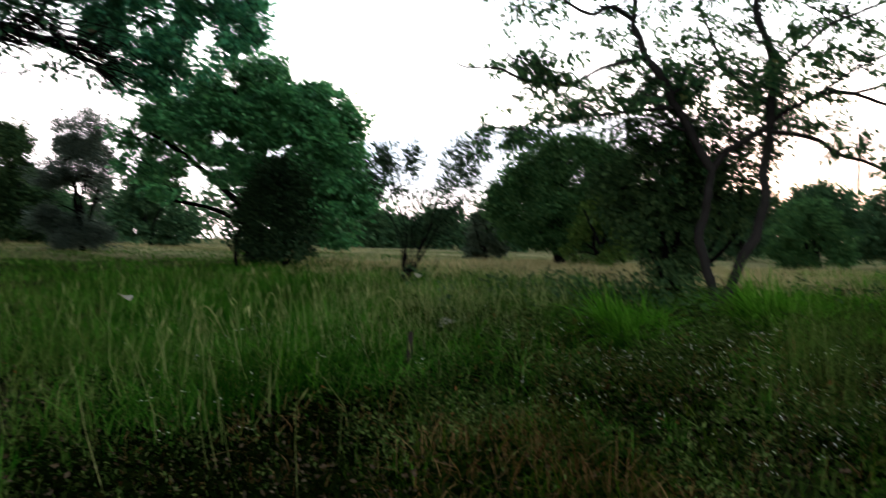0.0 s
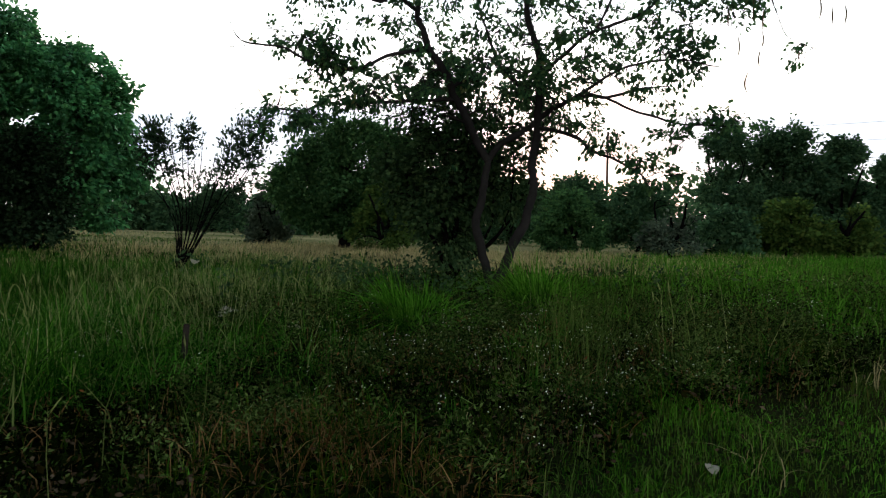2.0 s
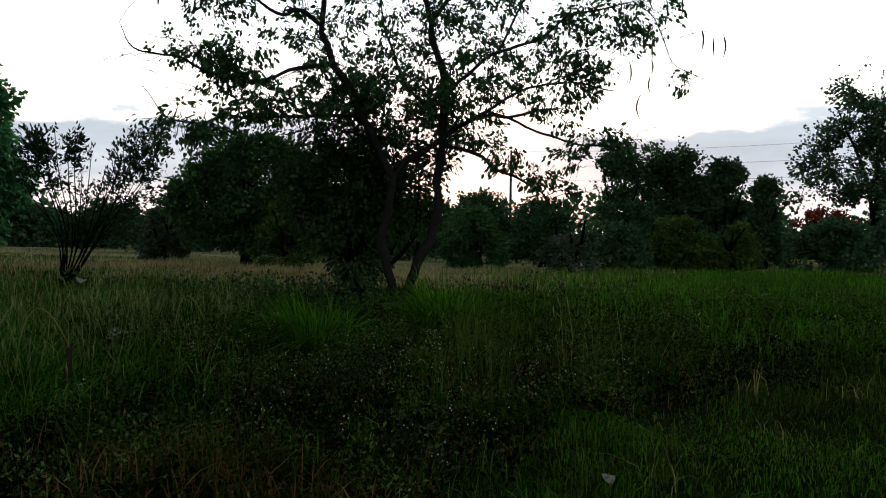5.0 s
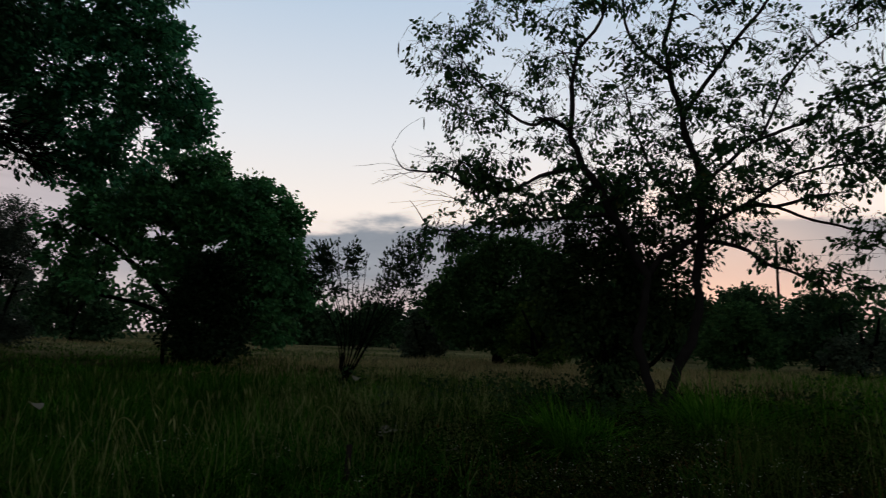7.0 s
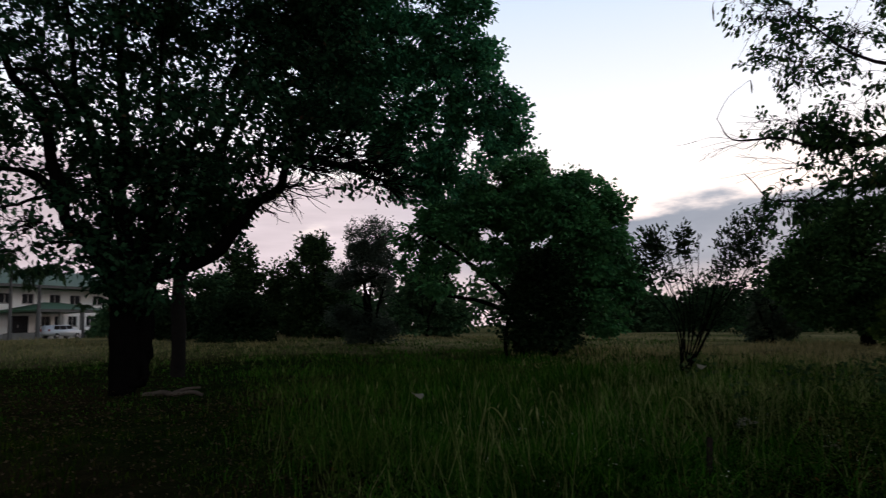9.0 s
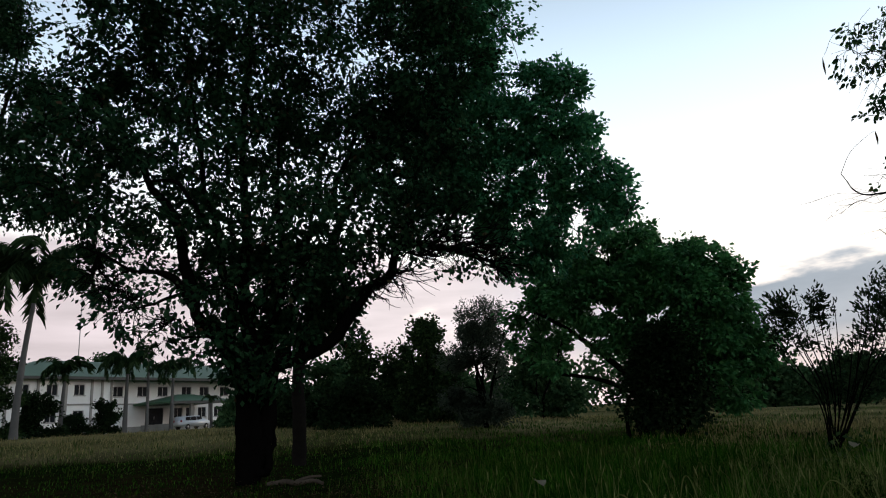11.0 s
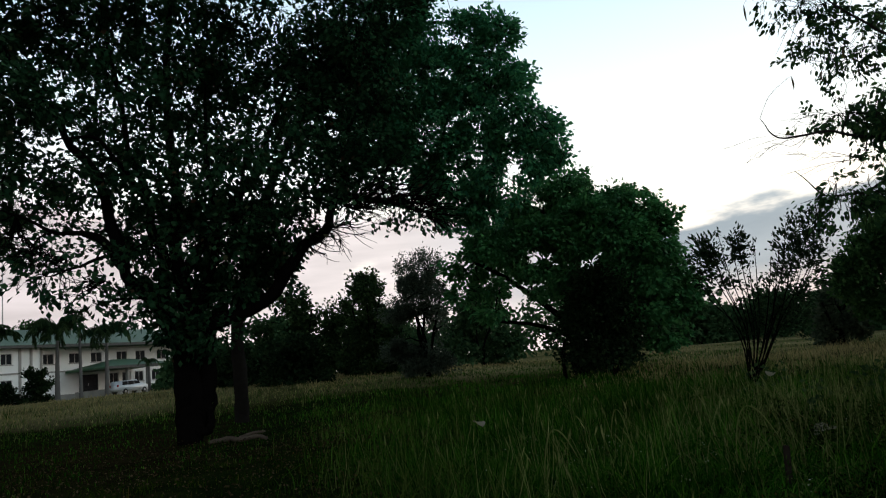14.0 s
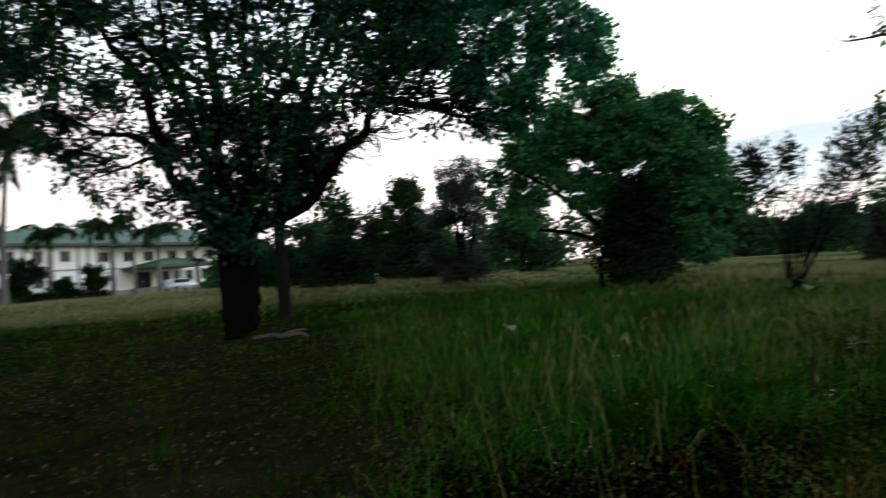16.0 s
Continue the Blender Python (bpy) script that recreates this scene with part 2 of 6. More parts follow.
PALM_LEAF = foliage("palm_leaflet", (0.020, 0.042, 0.020), (0.036, 0.070, 0.032), (0.058, 0.100, 0.042), 0.25)
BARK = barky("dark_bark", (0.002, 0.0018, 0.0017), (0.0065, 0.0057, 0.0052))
BARK_GREY = barky("grey_bark", (0.008, 0.0074, 0.007), (0.028, 0.026, 0.023), 4.0)
PALM_TRUNK = barky("palm_trunk", (0.08, 0.078, 0.076), (0.16, 0.156, 0.15), 2.0)
DEADWOOD = barky("dead_wood", (0.045, 0.036, 0.028), (0.12, 0.095, 0.075), 7.0)
POD = foliage("dry_pod", (0.030, 0.022, 0.014), (0.055, 0.040, 0.024), (0.085, 0.062, 0.036), 0.1)
GRASS_GREEN = foliage("tall_grass", (0.004, 0.022, 0.001), (0.015, 0.064, 0.005), (0.056, 0.140, 0.018), 0.30, patch=0.9, odd=(0.15, 0.16, 0.065), mottle=0.55)
GRASS_OLIVE = foliage("olive_grass", (0.022, 0.044, 0.008), (0.046, 0.080, 0.015), (0.090, 0.125, 0.030), 0.28, patch=0.8)
GRASS_BRIGHT = foliage("bright_grass", (0.012, 0.050, 0.003), (0.036, 0.125, 0.008), (0.090, 0.210, 0.022), 0.28, patch=0.5)
GRASS_SHORT = foliage("short_grass", (0.005, 0.015, 0.001), (0.012, 0.028, 0.002), (0.032, 0.050, 0.005), 0.22, patch=1.2, odd=(0.09, 0.060, 0.024), mottle=0.55)
GRASS_DRY = foliage("dry_grass", (0.17, 0.142, 0.066), (0.265, 0.216, 0.104), (0.36, 0.30, 0.155), 0.25, 0.7, patch=0.4)
GRASS_STRAW = foliage("straw_stalk", (0.076, 0.098, 0.030), (0.135, 0.160, 0.052), (0.25, 0.26, 0.11), 0.25, 0.7)
WEED = foliage("weed_leaf", (0.005, 0.011, 0.002), (0.019, 0.036, 0.008), (0.076, 0.106, 0.030), 0.15, odd=(0.11, 0.042, 0.016), patch=1.6, mottle=0.65)
# near-black on purpose: shade between weed clumps put into the leaf colour
WEED_SHADE = foliage("weed_shade_leaves", (0.002, 0.004, 0.0008), (0.003, 0.006, 0.001), (0.007, 0.010, 0.002), 0.1, odd=(0.02, 0.010, 0.004))
LITTER = foliage("fallen_leaf", (0.026, 0.017, 0.010), (0.050, 0.034, 0.021), (0.095, 0.068, 0.044), 0.1, 0.75)
GRASS_RUST = foliage("rusty_stem", (0.030, 0.014, 0.005), (0.090, 0.044, 0.017), (0.19, 0.110, 0.050), 0.2, 0.8, patch=1.5)
PALE_LEAF = foliage("pale_dry_leaf", (0.15, 0.135, 0.10), (0.21, 0.19, 0.15), (0.27, 0.245, 0.20), 0.15, 0.8)
PETAL = foliage("white_petal", (0.36, 0.37, 0.30), (0.50, 0.50, 0.42), (0.66, 0.66, 0.58), 0.2)
WALL_PAINT = painted("cream_wall_paint", (0.80, 0.81, 0.79), 0.8, 0.18, 0.25)
ROOF_GREEN = painted("green_roof_paint", (0.040, 0.105, 0.052), 0.6, 0.3, 0.3)
FASCIA = painted("dark_fascia", (0.05, 0.055, 0.05), 0.6, 0.2)
CONCRETE = painted("grey_concrete", (0.30, 0.29, 0.27), 0.9, 0.3, 0.5)
FRAME_PAINT = painted("window_frame", (0.40, 0.40, 0.38), 0.5, 0.1)
CAR_PAINT = painted("silver_car_paint", (0.56, 0.58, 0.60), 0.3, 0.05, 1.0, 0.3)
RUBBER = painted("black_rubber", (0.02, 0.02, 0.02), 0.9, 0.1)
STEEL = painted("galvanised_steel", (0.34, 0.34, 0.34), 0.45, 0.2, 1.0, 0.7)
WOOD_DARK = barky("weathered_stake", (0.012, 0.010, 0.008), (0.036, 0.029, 0.023), 9.0)
LAMP_RED = painted("tail_light_red", (0.30, 0.02, 0.02), 0.3, 0.05)


def glass_material():
    m, nt, b = material("dark_window_glass", 0.2, 0.08)
    n = noise_of(nt, 3.0)
    nt.links.new(ramp(nt, n, [(0.3, (0.006, 0.008, 0.010)), (0.7, (0.015, 0.018, 0.022))]), b.inputs["Base Color"])
    return m


GLASS = glass_material()


# ---------- mesh tools ----------
def raw_mesh(name, verts, faces, mat, smooth=False):
    """verts: (n, 3) array; faces: list of (m, k) index arrays."""
    me = bpy.data.meshes.new(name)
    verts = np.asarray(verts, dtype=np.float32)
    faces = [np.asarray(f, dtype=np.int32) for f in faces if len(f)]
    loops = np.concatenate([f.ravel() for f in faces])
    sizes = np.concatenate([np.full(len(f), f.shape[1], dtype=np.int32) for f in faces])
    starts = np.concatenate([[0], np.cumsum(sizes)[:-1]]).astype(np.int32)
    me.vertices.add(len(verts))
    me.vertices.foreach_set("co", verts.ravel())
    me.loops.add(len(loops))
    me.loops.foreach_set("vertex_index", loops)
    me.polygons.add(len(sizes))
    me.polygons.foreach_set("loop_start", starts)
    if smooth:
        me.polygons.foreach_set("use_smooth", np.ones(len(sizes), dtype=bool))
    me.update(calc_edges=True)
    me.validate()
    me.materials.append(mat)
    return me


def put(name, me, parent=None, label=""):
    ob = new(name, me)
    ob.parent = parent
    return tagged(ob, label)


def part(name, bm, mat, parent=None, label="", smooth=False):
    me = bpy.data.meshes.new(name)
    bm.normal_update()
    bm.to_mesh(me)
    bm.free()
    me.materials.append(mat)
    for p in me.polygons:
        p.use_smooth = smooth
    return put(name, me, parent, label)


def thing(name, at, label, category, group="", turn=0.0):
    ob = new(name)
    ob.empty_display_size = 0.2
    ob.matrix_world = pose(*at, 0, 0, turn)
    return tagged(ob, label, category, group)


def block(bm, x0, x1, y0, y1, z0, z1, bevel=0.0):
    r = bmesh.ops.create_cube(bm, size=1.0)
    for v in r["verts"]:
        v.co = Vector(((x0 + x1) / 2 + v.co.x * (x1 - x0), (y0 + y1) / 2 + v.co.y * (y1 - y0), (z0 + z1) / 2 + v.co.z * (z1 - z0)))
    if bevel:
        es = {e for v in r["verts"] for e in v.link_edges}
        bmesh.ops.bevel(bm, geom=list(es), offset=bevel, segments=2, affect="EDGES")
    return bm


class Soup:
    """Collects tubes and faces into one mesh."""

    def __init__(self):
        self.v, self.f4, self.f3, self.n = [], [], [], 0

    def tube(self, pts, radii, sides=6, cap=True):
        pts, radii = np.asarray(pts, float), np.asarray(radii, float)
        k = len(pts)
        tang = np.gradient(pts, axis=0)
        tang /= np.linalg.norm(tang, axis=1, keepdims=True) + 1e-9
        ref = np.array([0.31, 0.17, 0.93]) if abs(tang[0][2]) < 0.8 else np.array([0.95, 0.2, 0.1])
        a = np.cross(tang, ref)
        a /= np.linalg.norm(a, axis=1, keepdims=True) + 1e-9
        b = np.cross(tang, a)
        ang = np.arange(sides) * 2 * math.pi / sides
        ring = pts[:, None, :] + radii[:, None, None] * (np.cos(ang)[None, :, None] * a[:, None, :] + np.sin(ang)[None, :, None] * b[:, None, :])
        self.v.append(ring.reshape(-1, 3))
        i, j = np.meshgrid(np.arange(k - 1), np.arange(sides), indexing="ij")
        j2 = (j + 1) % sides
        self.f4.append(self.n + np.stack([i * sides + j, i * sides + j2, (i + 1) * sides + j2, (i + 1) * sides + j], -1).reshape(-1, 4))
        self.n += k * sides
        if cap:
            self.v.append(pts[-1:])
            jj = np.arange(sides)
            top = self.n - sides
            self.f3.append(np.stack([top + jj, top + (jj + 1) % sides, np.full(sides, self.n)], -1))
            self.n += 1

    def twigs(self, a, b, r, sag):
        """Many thin three-sided twigs at once, from a to b (arrays)."""
        m = len(a)
        if not m:
            return
        mid = (a + b) / 2 + sag
        d = b - a
        d /= np.linalg.norm(d, axis=1, keepdims=True) + 1e-9
        u = np.cross(d, np.array([0.3, 0.2, 0.93]))
        u /= np.linalg.norm(u, axis=1, keepdims=True) + 1e-9
        w = np.cross(d, u)
        rings = []
        for p, q in ((a, 1.0), (mid, 0.7), (b, 0.3)):
            for t in range(3):
                c, s = math.cos(t * 2.094), math.sin(t * 2.094)
                rings.append(p + (r * q)[:, None] * (c * u + s * w))
        V = np.stack(rings, 1)
        base = self.n + np.arange(m)[:, None] * 9
        fs = []
        for ring in (0, 3):
            for t in range(3):
                t2 = (t + 1) % 3
                fs.append(np.stack([base[:, 0] + ring + t, base[:, 0] + ring + t2, base[:, 0] + ring + 3 + t2, base[:, 0] + ring + 3 + t], -1))
        self.v.append(V.reshape(-1, 3))
        self.f4.append(np.concatenate(fs))
        self.n += m * 9

    def mesh(self, name, mat, smooth=True):
        f = []
        if self.f4:
            f.append(np.concatenate(self.f4))
        if self.f3:
            f.append(np.concatenate(self.f3))
        return raw_mesh(name, np.concatenate(self.v), f, mat, smooth)


def unit(v):
    return v / (np.linalg.norm(v, axis=-1, keepdims=True) + 1e-9)


def leaf_arrays(rng, at, size, axis, wide=0.45, fold=0.25, jitter=0.35, oval=False):
    """One folded leaf at each place: base, two sides, tip."""
    n = len(at)
    axis = unit(axis + rng.normal(0, jitter, (n, 3)))
    side = unit(np.cross(axis, unit(rng.normal(0, 1, (n, 3)))))
    nor = np.cross(axis, side)
    s = size * rng.uniform(0.65, 1.2, n)
    base = at
    tip = at + axis * s[:, None]
    mid = at + axis * (s * 0.48)[:, None]
    if oval:
        a1, a2 = at + axis * (s * 0.28)[:, None], at + axis * (s * 0.70)[:, None]
        w1, w2, up = side * (s * wide * 0.92)[:, None], side * (s * wide * 0.80)[:, None], nor * (s * fold * 0.5)[:, None]
        V = np.stack([base, a1 + w1 + up, a2 + w2 + up, tip, a2 - w2 + up, a1 - w1 + up], 1).reshape(-1, 3)
        k = np.arange(n) * 6
        return V, np.concatenate([np.stack([k, k + 1, k + 2, k + 3], -1), np.stack([k, k + 3, k + 4, k + 5], -1)])
    l = mid + side * (s * wide)[:, None] + nor * (s * fold * 0.5)[:, None]
    r = mid - side * (s * wide)[:, None] + nor * (s * fold * 0.5)[:, None]
    V = np.stack([base, l, tip, r], 1).reshape(-1, 3)
    k = np.arange(n) * 4
    F = np.concatenate([np.stack([k, k + 1, k + 2], -1), np.stack([k, k + 2, k + 3], -1)])
    return V, F


def smooth_line(pts, per=5):
    p = np.asarray(pts, float)
    if len(p) < 3:
        t = np.linspace(0, 1, per + 1)[:, None]
        return p[0] * (1 - t) + p[-1] * t
    q = np.vstack([2 * p[0] - p[1], p, 2 * p[-1] - p[-2]])
    out = []
    for i in range(1, len(q) - 2):
        for t in np.linspace(0, 1, per, endpoint=False):
            a, b, c, d = q[i - 1], q[i], q[i + 1], q[i + 2]
            out.append(0.5 * (2 * b + (c - a) * t + (2 * a - 5 * b + 4 * c - d) * t * t + (3 * b - a - 3 * c + d) * t ** 3))
    out.append(p[-1])
    return np.array(out)


def ground_z(x, y):
    """Meadow that climbs a little in front of the standpoint, rising on towards the building and sinking towards the far woods."""
    x, y = np.asarray(x, float), np.asarray(y, float)
    r, az = np.hypot(x, y), np.degrees(np.arctan2(x, y))
    front = np.clip((np.cos(np.radians(az)) + 0.6) / 0.6, 0, 1)
    h = 0.5 * (1 - np.exp(-(r / 11.0) ** 1.5))
    rise = 0.25 - 0.8 * np.exp(-((az - 28) / 24) ** 2) + 0.85 / (1 + np.exp(np.clip((az + 28) / 5, -40, 40)))
    s = np.clip((r - 12) / 33, 0, 1)
    h = (h + rise * s * s * (3 - 2 * s)) * front
    near = np.exp(-(x * x + y * y) / 9.0)
    far = 1 / (1 + (r / 30) ** 4)
    h = h + (0.05 * np.sin(0.9 * x + 0.4) * np.cos(0.7 * y) + 0.03 * np.sin(2.1 * x + 1.7 * y)) * (1 - near) * far
    # hummocks in the weedy part close by
    weedy = np.exp(-(((x - 3.0) / 4.0) ** 2 + ((y - 5.5) / 3.0) ** 2))
    h = h + weedy * (0.15 * np.sin(2.3 * x + 0.8) * np.sin(2.0 * y + 1.1) + 0.07 * np.sin(4.4 * x - 3.1 * y))
    return h


def spot(az, d, el=None):
    """A place by bearing and distance from the standpoint: on the ground, or at an elevation as seen from eye height."""
    x, y = d * math.sin(radians(az)), d * math.cos(radians(az))
    return np.array([x, y, float(ground_z(x, y)) if el is None else 1.6 + d * math.tan(radians(el))])


# ---------- trees ----------
NODES = {}


def tree(name, label, base, limbs, lobes, leaf, bark, size, per_sprig=10, spread=0.22, wide=0.42, gap=-0.12, freq=0.9, droop=0.5,
         subs=7, seed=1, twig=0.012, group="", category="tree", far=False, flat=1.0, wander=0.0, fine=0):
    """limbs: (points, start radius, end radius); lobes: (centre, radii, sprigs). Builds trunk and crown under one thing."""
    rng = np.random.default_rng(seed)
    root = thing(name, base, label, category, group)
    base = np.asarray(base, float)
    soup = Soup()
    nodes, nrad = [], []
    for pts, r0, r1 in limbs:
        pts = [np.asarray(p, float) for p in pts]
        if nodes:
            have = np.concatenate(nodes)
            gap_to = np.linalg.norm(have - pts[0], axis=1)
            if gap_to.min() < 0.8:
                pts[0] = have[int(np.argmin(gap_to))]
        line = smooth_line(pts, 6)
        k = len(line)
        line[1:-1] += rng.normal(0, 0.25, (k - 2, 3)) * min(r0, 0.08) * 0.4
        if wander:
            s = np.arange(k)[:, None]
            w = np.sin(s * 0.42 + rng.uniform(0, 6, 3)) + 0.4 * np.sin(s * 0.95 + rng.uniform(0, 6, 3))
            line += wander * w * np.minimum(1, s / 9)
        rad = np.linspace(1, 0, k) ** 0.8 * (r0 - r1) + r1
        rad *= 1 + rng.normal(0, 0.05, k)
        soup.tube(line - base, rad, 6 if far else 10)
        nodes.append(line), nrad.append(rad)
    nodes, nrad = np.concatenate(nodes), np.concatenate(nrad)
    LV, LF, n = [], [], 0
    for centre, radii, count in lobes:
        c, rr = np.asarray(centre, float), np.asarray(radii, float)
        mine, mrad = [nodes], [nrad]
        for _ in range(subs):
            tgt = c + unit(rng.normal(0, 1, 3)) * rr * rng.uniform(0.25, 0.85)
            cost = np.linalg.norm(nodes - tgt, axis=1) + 0.8 * np.maximum(0, nodes[:, 2] - tgt[2])
            i = int(np.argmin(cost))
            a = nodes[i]
            mid = (a + tgt) / 2 + np.array([0, 0, 0.12 * np.linalg.norm(tgt - a)]) + rng.normal(0, 0.06, 3) * np.linalg.norm(tgt - a)
            line = smooth_line([a, mid, tgt], 4)
            r0 = min(nrad[i] * 0.6, 0.012 + 0.022 * np.linalg.norm(tgt - a))
            rad = np.linspace(r0, max(twig * 0.9, 0.006), len(line))
            soup.tube(line - base, rad, 3 if far else 4)
            mine.append(line[1:]), mrad.append(rad[1:])
            for _ in range(fine):
                j = int(rng.integers(len(line) // 3, len(line)))
                way = unit(unit(line[j] - line[j - 1]) + rng.normal(0, 0.6, 3) * np.array([1.0, 1.0, 0.7]) + np.array([0, 0, 0.15]))
                reach = rng.uniform(0.4, 0.95) * float(rr.min())
                side = smooth_line([line[j], line[j] + way * reach * 0.5 + rng.normal(0, 0.09, 3) * reach, line[j] + way * reach + np.array([0, 0, -0.08 * reach])], 3)
                soup.tube(side - base, np.linspace(max(rad[j] * 0.6, twig * 0.8), twig * 0.5, len(side)), 3)
                mine.append(side[1:]), mrad.append(np.full(len(side) - 1, twig))
        nodes, nrad = np.concatenate(mine), np.concatenate(mrad)
        p = unit(rng.normal(0, 1, (count * 2, 3))) * (rng.uniform(0, 1, (count * 2, 1)) ** 0.42)
        tips = c + p * rr * (1 + 0.06 * rng.normal(0, 1, (count * 2, 1)))
        keep = np.array([noise.noise(Vector(t * freq) + Vector((seed * 7.3, 0, 0))) > gap for t in tips])
        tips = tips[keep][:count]
        if not len(tips):
            continue
        near = np.argmin(((tips[:, None, :] - nodes[None, -min(len(nodes), 400):, :]) ** 2).sum(-1), axis=1)
        start = nodes[-min(len(nodes), 400):][near]
        sag = rng.normal(0, 0.05, tips.shape) + np.array([0, 0, 0.05])
        s = slice(None, None, 3 if far else 1)
        soup.twigs((start - base)[s], (tips - base)[s], (np.full(len(tips), twig) * rng.uniform(0.5, 1.1, len(tips)))[s], sag[s])
        m = len(tips) * per_sprig
        t = np.repeat(tips, per_sprig, 0)
        s0 = np.repeat(start, per_sprig, 0)
        u = rng.uniform(0.0, 1.0, (m, 1)) ** 0.5
        along = s0 + (t - s0) * np.clip(1 - (1 - u) * 0.9, 0, 1)
        near_tip = np.linalg.norm(t - s0, axis=1, keepdims=True) > spread * 4
        along = np.where(near_tip, t + rng.normal(0, spread * 0.8, (m, 3)) * np.array([1.0, 1.0, flat]), along)
        at = along + rng.normal(0, spread * 0.55, (m, 3)) * np.array([1.0, 1.0, flat])
        out = unit(at - c) * 0.5 + unit(t - s0) * 0.6 + np.array([0, 0, -droop])
        V, F = leaf_arrays(rng, at - base, size, out, wide, oval=size <= 0.12 and not far)
        LV.append(V), LF.append(F + n)
        n += len(V)
    NODES[name] = nodes
    put("trunk", soup.mesh("trunk", bark), root)
    put("crown", raw_mesh("crown", np.concatenate(LV), [np.concatenate(LF)], leaf), root)
    return root


# ---------- ground ----------
def make_ground():
    radii = np.concatenate([[0.0], np.geomspace(0.6, 60, 74), np.geomspace(66, 3000, 22)])
    n = 120
    ang = np.arange(n) * 2 * math.pi / n
    X = radii[:, None] * np.sin(ang)[None, :]
    Y = radii[:, None] * np.cos(ang)[None, :]
    V = np.stack([X, Y, ground_z(X, Y)], -1).reshape(-1, 3)
    i, j = np.meshgrid(np.arange(len(radii) - 1), np.arange(n), indexing="ij")
    j2 = (j + 1) % n
    F = np.stack([i * n + j, (i + 1) * n + j, (i + 1) * n + j2, i * n + j2], -1).reshape(-1, 4)
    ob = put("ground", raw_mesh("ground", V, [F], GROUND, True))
    tagged(ob, "dark uneven meadow soil with thin green growth", "ground", kind="structure")


make_ground()


# ---------- the two near trees ----------
def pods_on(root, places, rng):
    """Long dry pods that hang under thin bare twigs; each is a part."""
    base = np.array(root.matrix_world.translation)
    for p, length in places:
        soup = Soup()
        t = np.linspace(0, 1, 9)
        bow = rng.normal(0, 0.08, 2) * length
        line = np.stack([bow[0] * np.sin(t * 3), bow[1] * np.sin(t * 3), -t * length], -1)
        rad = 0.015 * np.clip(np.sin(np.pi * (0.06 + 0.9 * t)), 0.15, 1) * (1 + 0.2 * np.sin(t * 25))
        soup.tube(line, rad, 5)
        ob = put("pod", soup.mesh("pod", POD), root)
        ob.location = Vector(p) - Vector(base)


def crown_lobes(S, rng, spans, depth, radius, sprigs, squash=0.7):
    """Leaf clumps strewn over a crown. spans: (elevation, first bearing, last bearing, share of clumps kept), low to high."""
    els = [e for e, *_ in spans]
    out, el = [], els[0]
    while el < els[-1]:
        a0, a1, keep = (np.interp(el, els, [v[k] for v in spans]) for k in (1, 2, 3))
        az = a0 + rng.uniform(0, 1.5)
        while az < a1:
            if rng.uniform() < keep:
                r = rng.uniform(*radius)
                d = depth[0] + rng.normal(0, 1) * depth[1]
                out.append((S(az + rng.normal(0, 0.6), el + rng.normal(0, 0.7), d), (r * 1.15, r, r * squash), int(sprigs * r * r * rng.uniform(0.6, 1.3))))
            az += rng.uniform(1.6, 3.0)
        el += 2.2
    return out


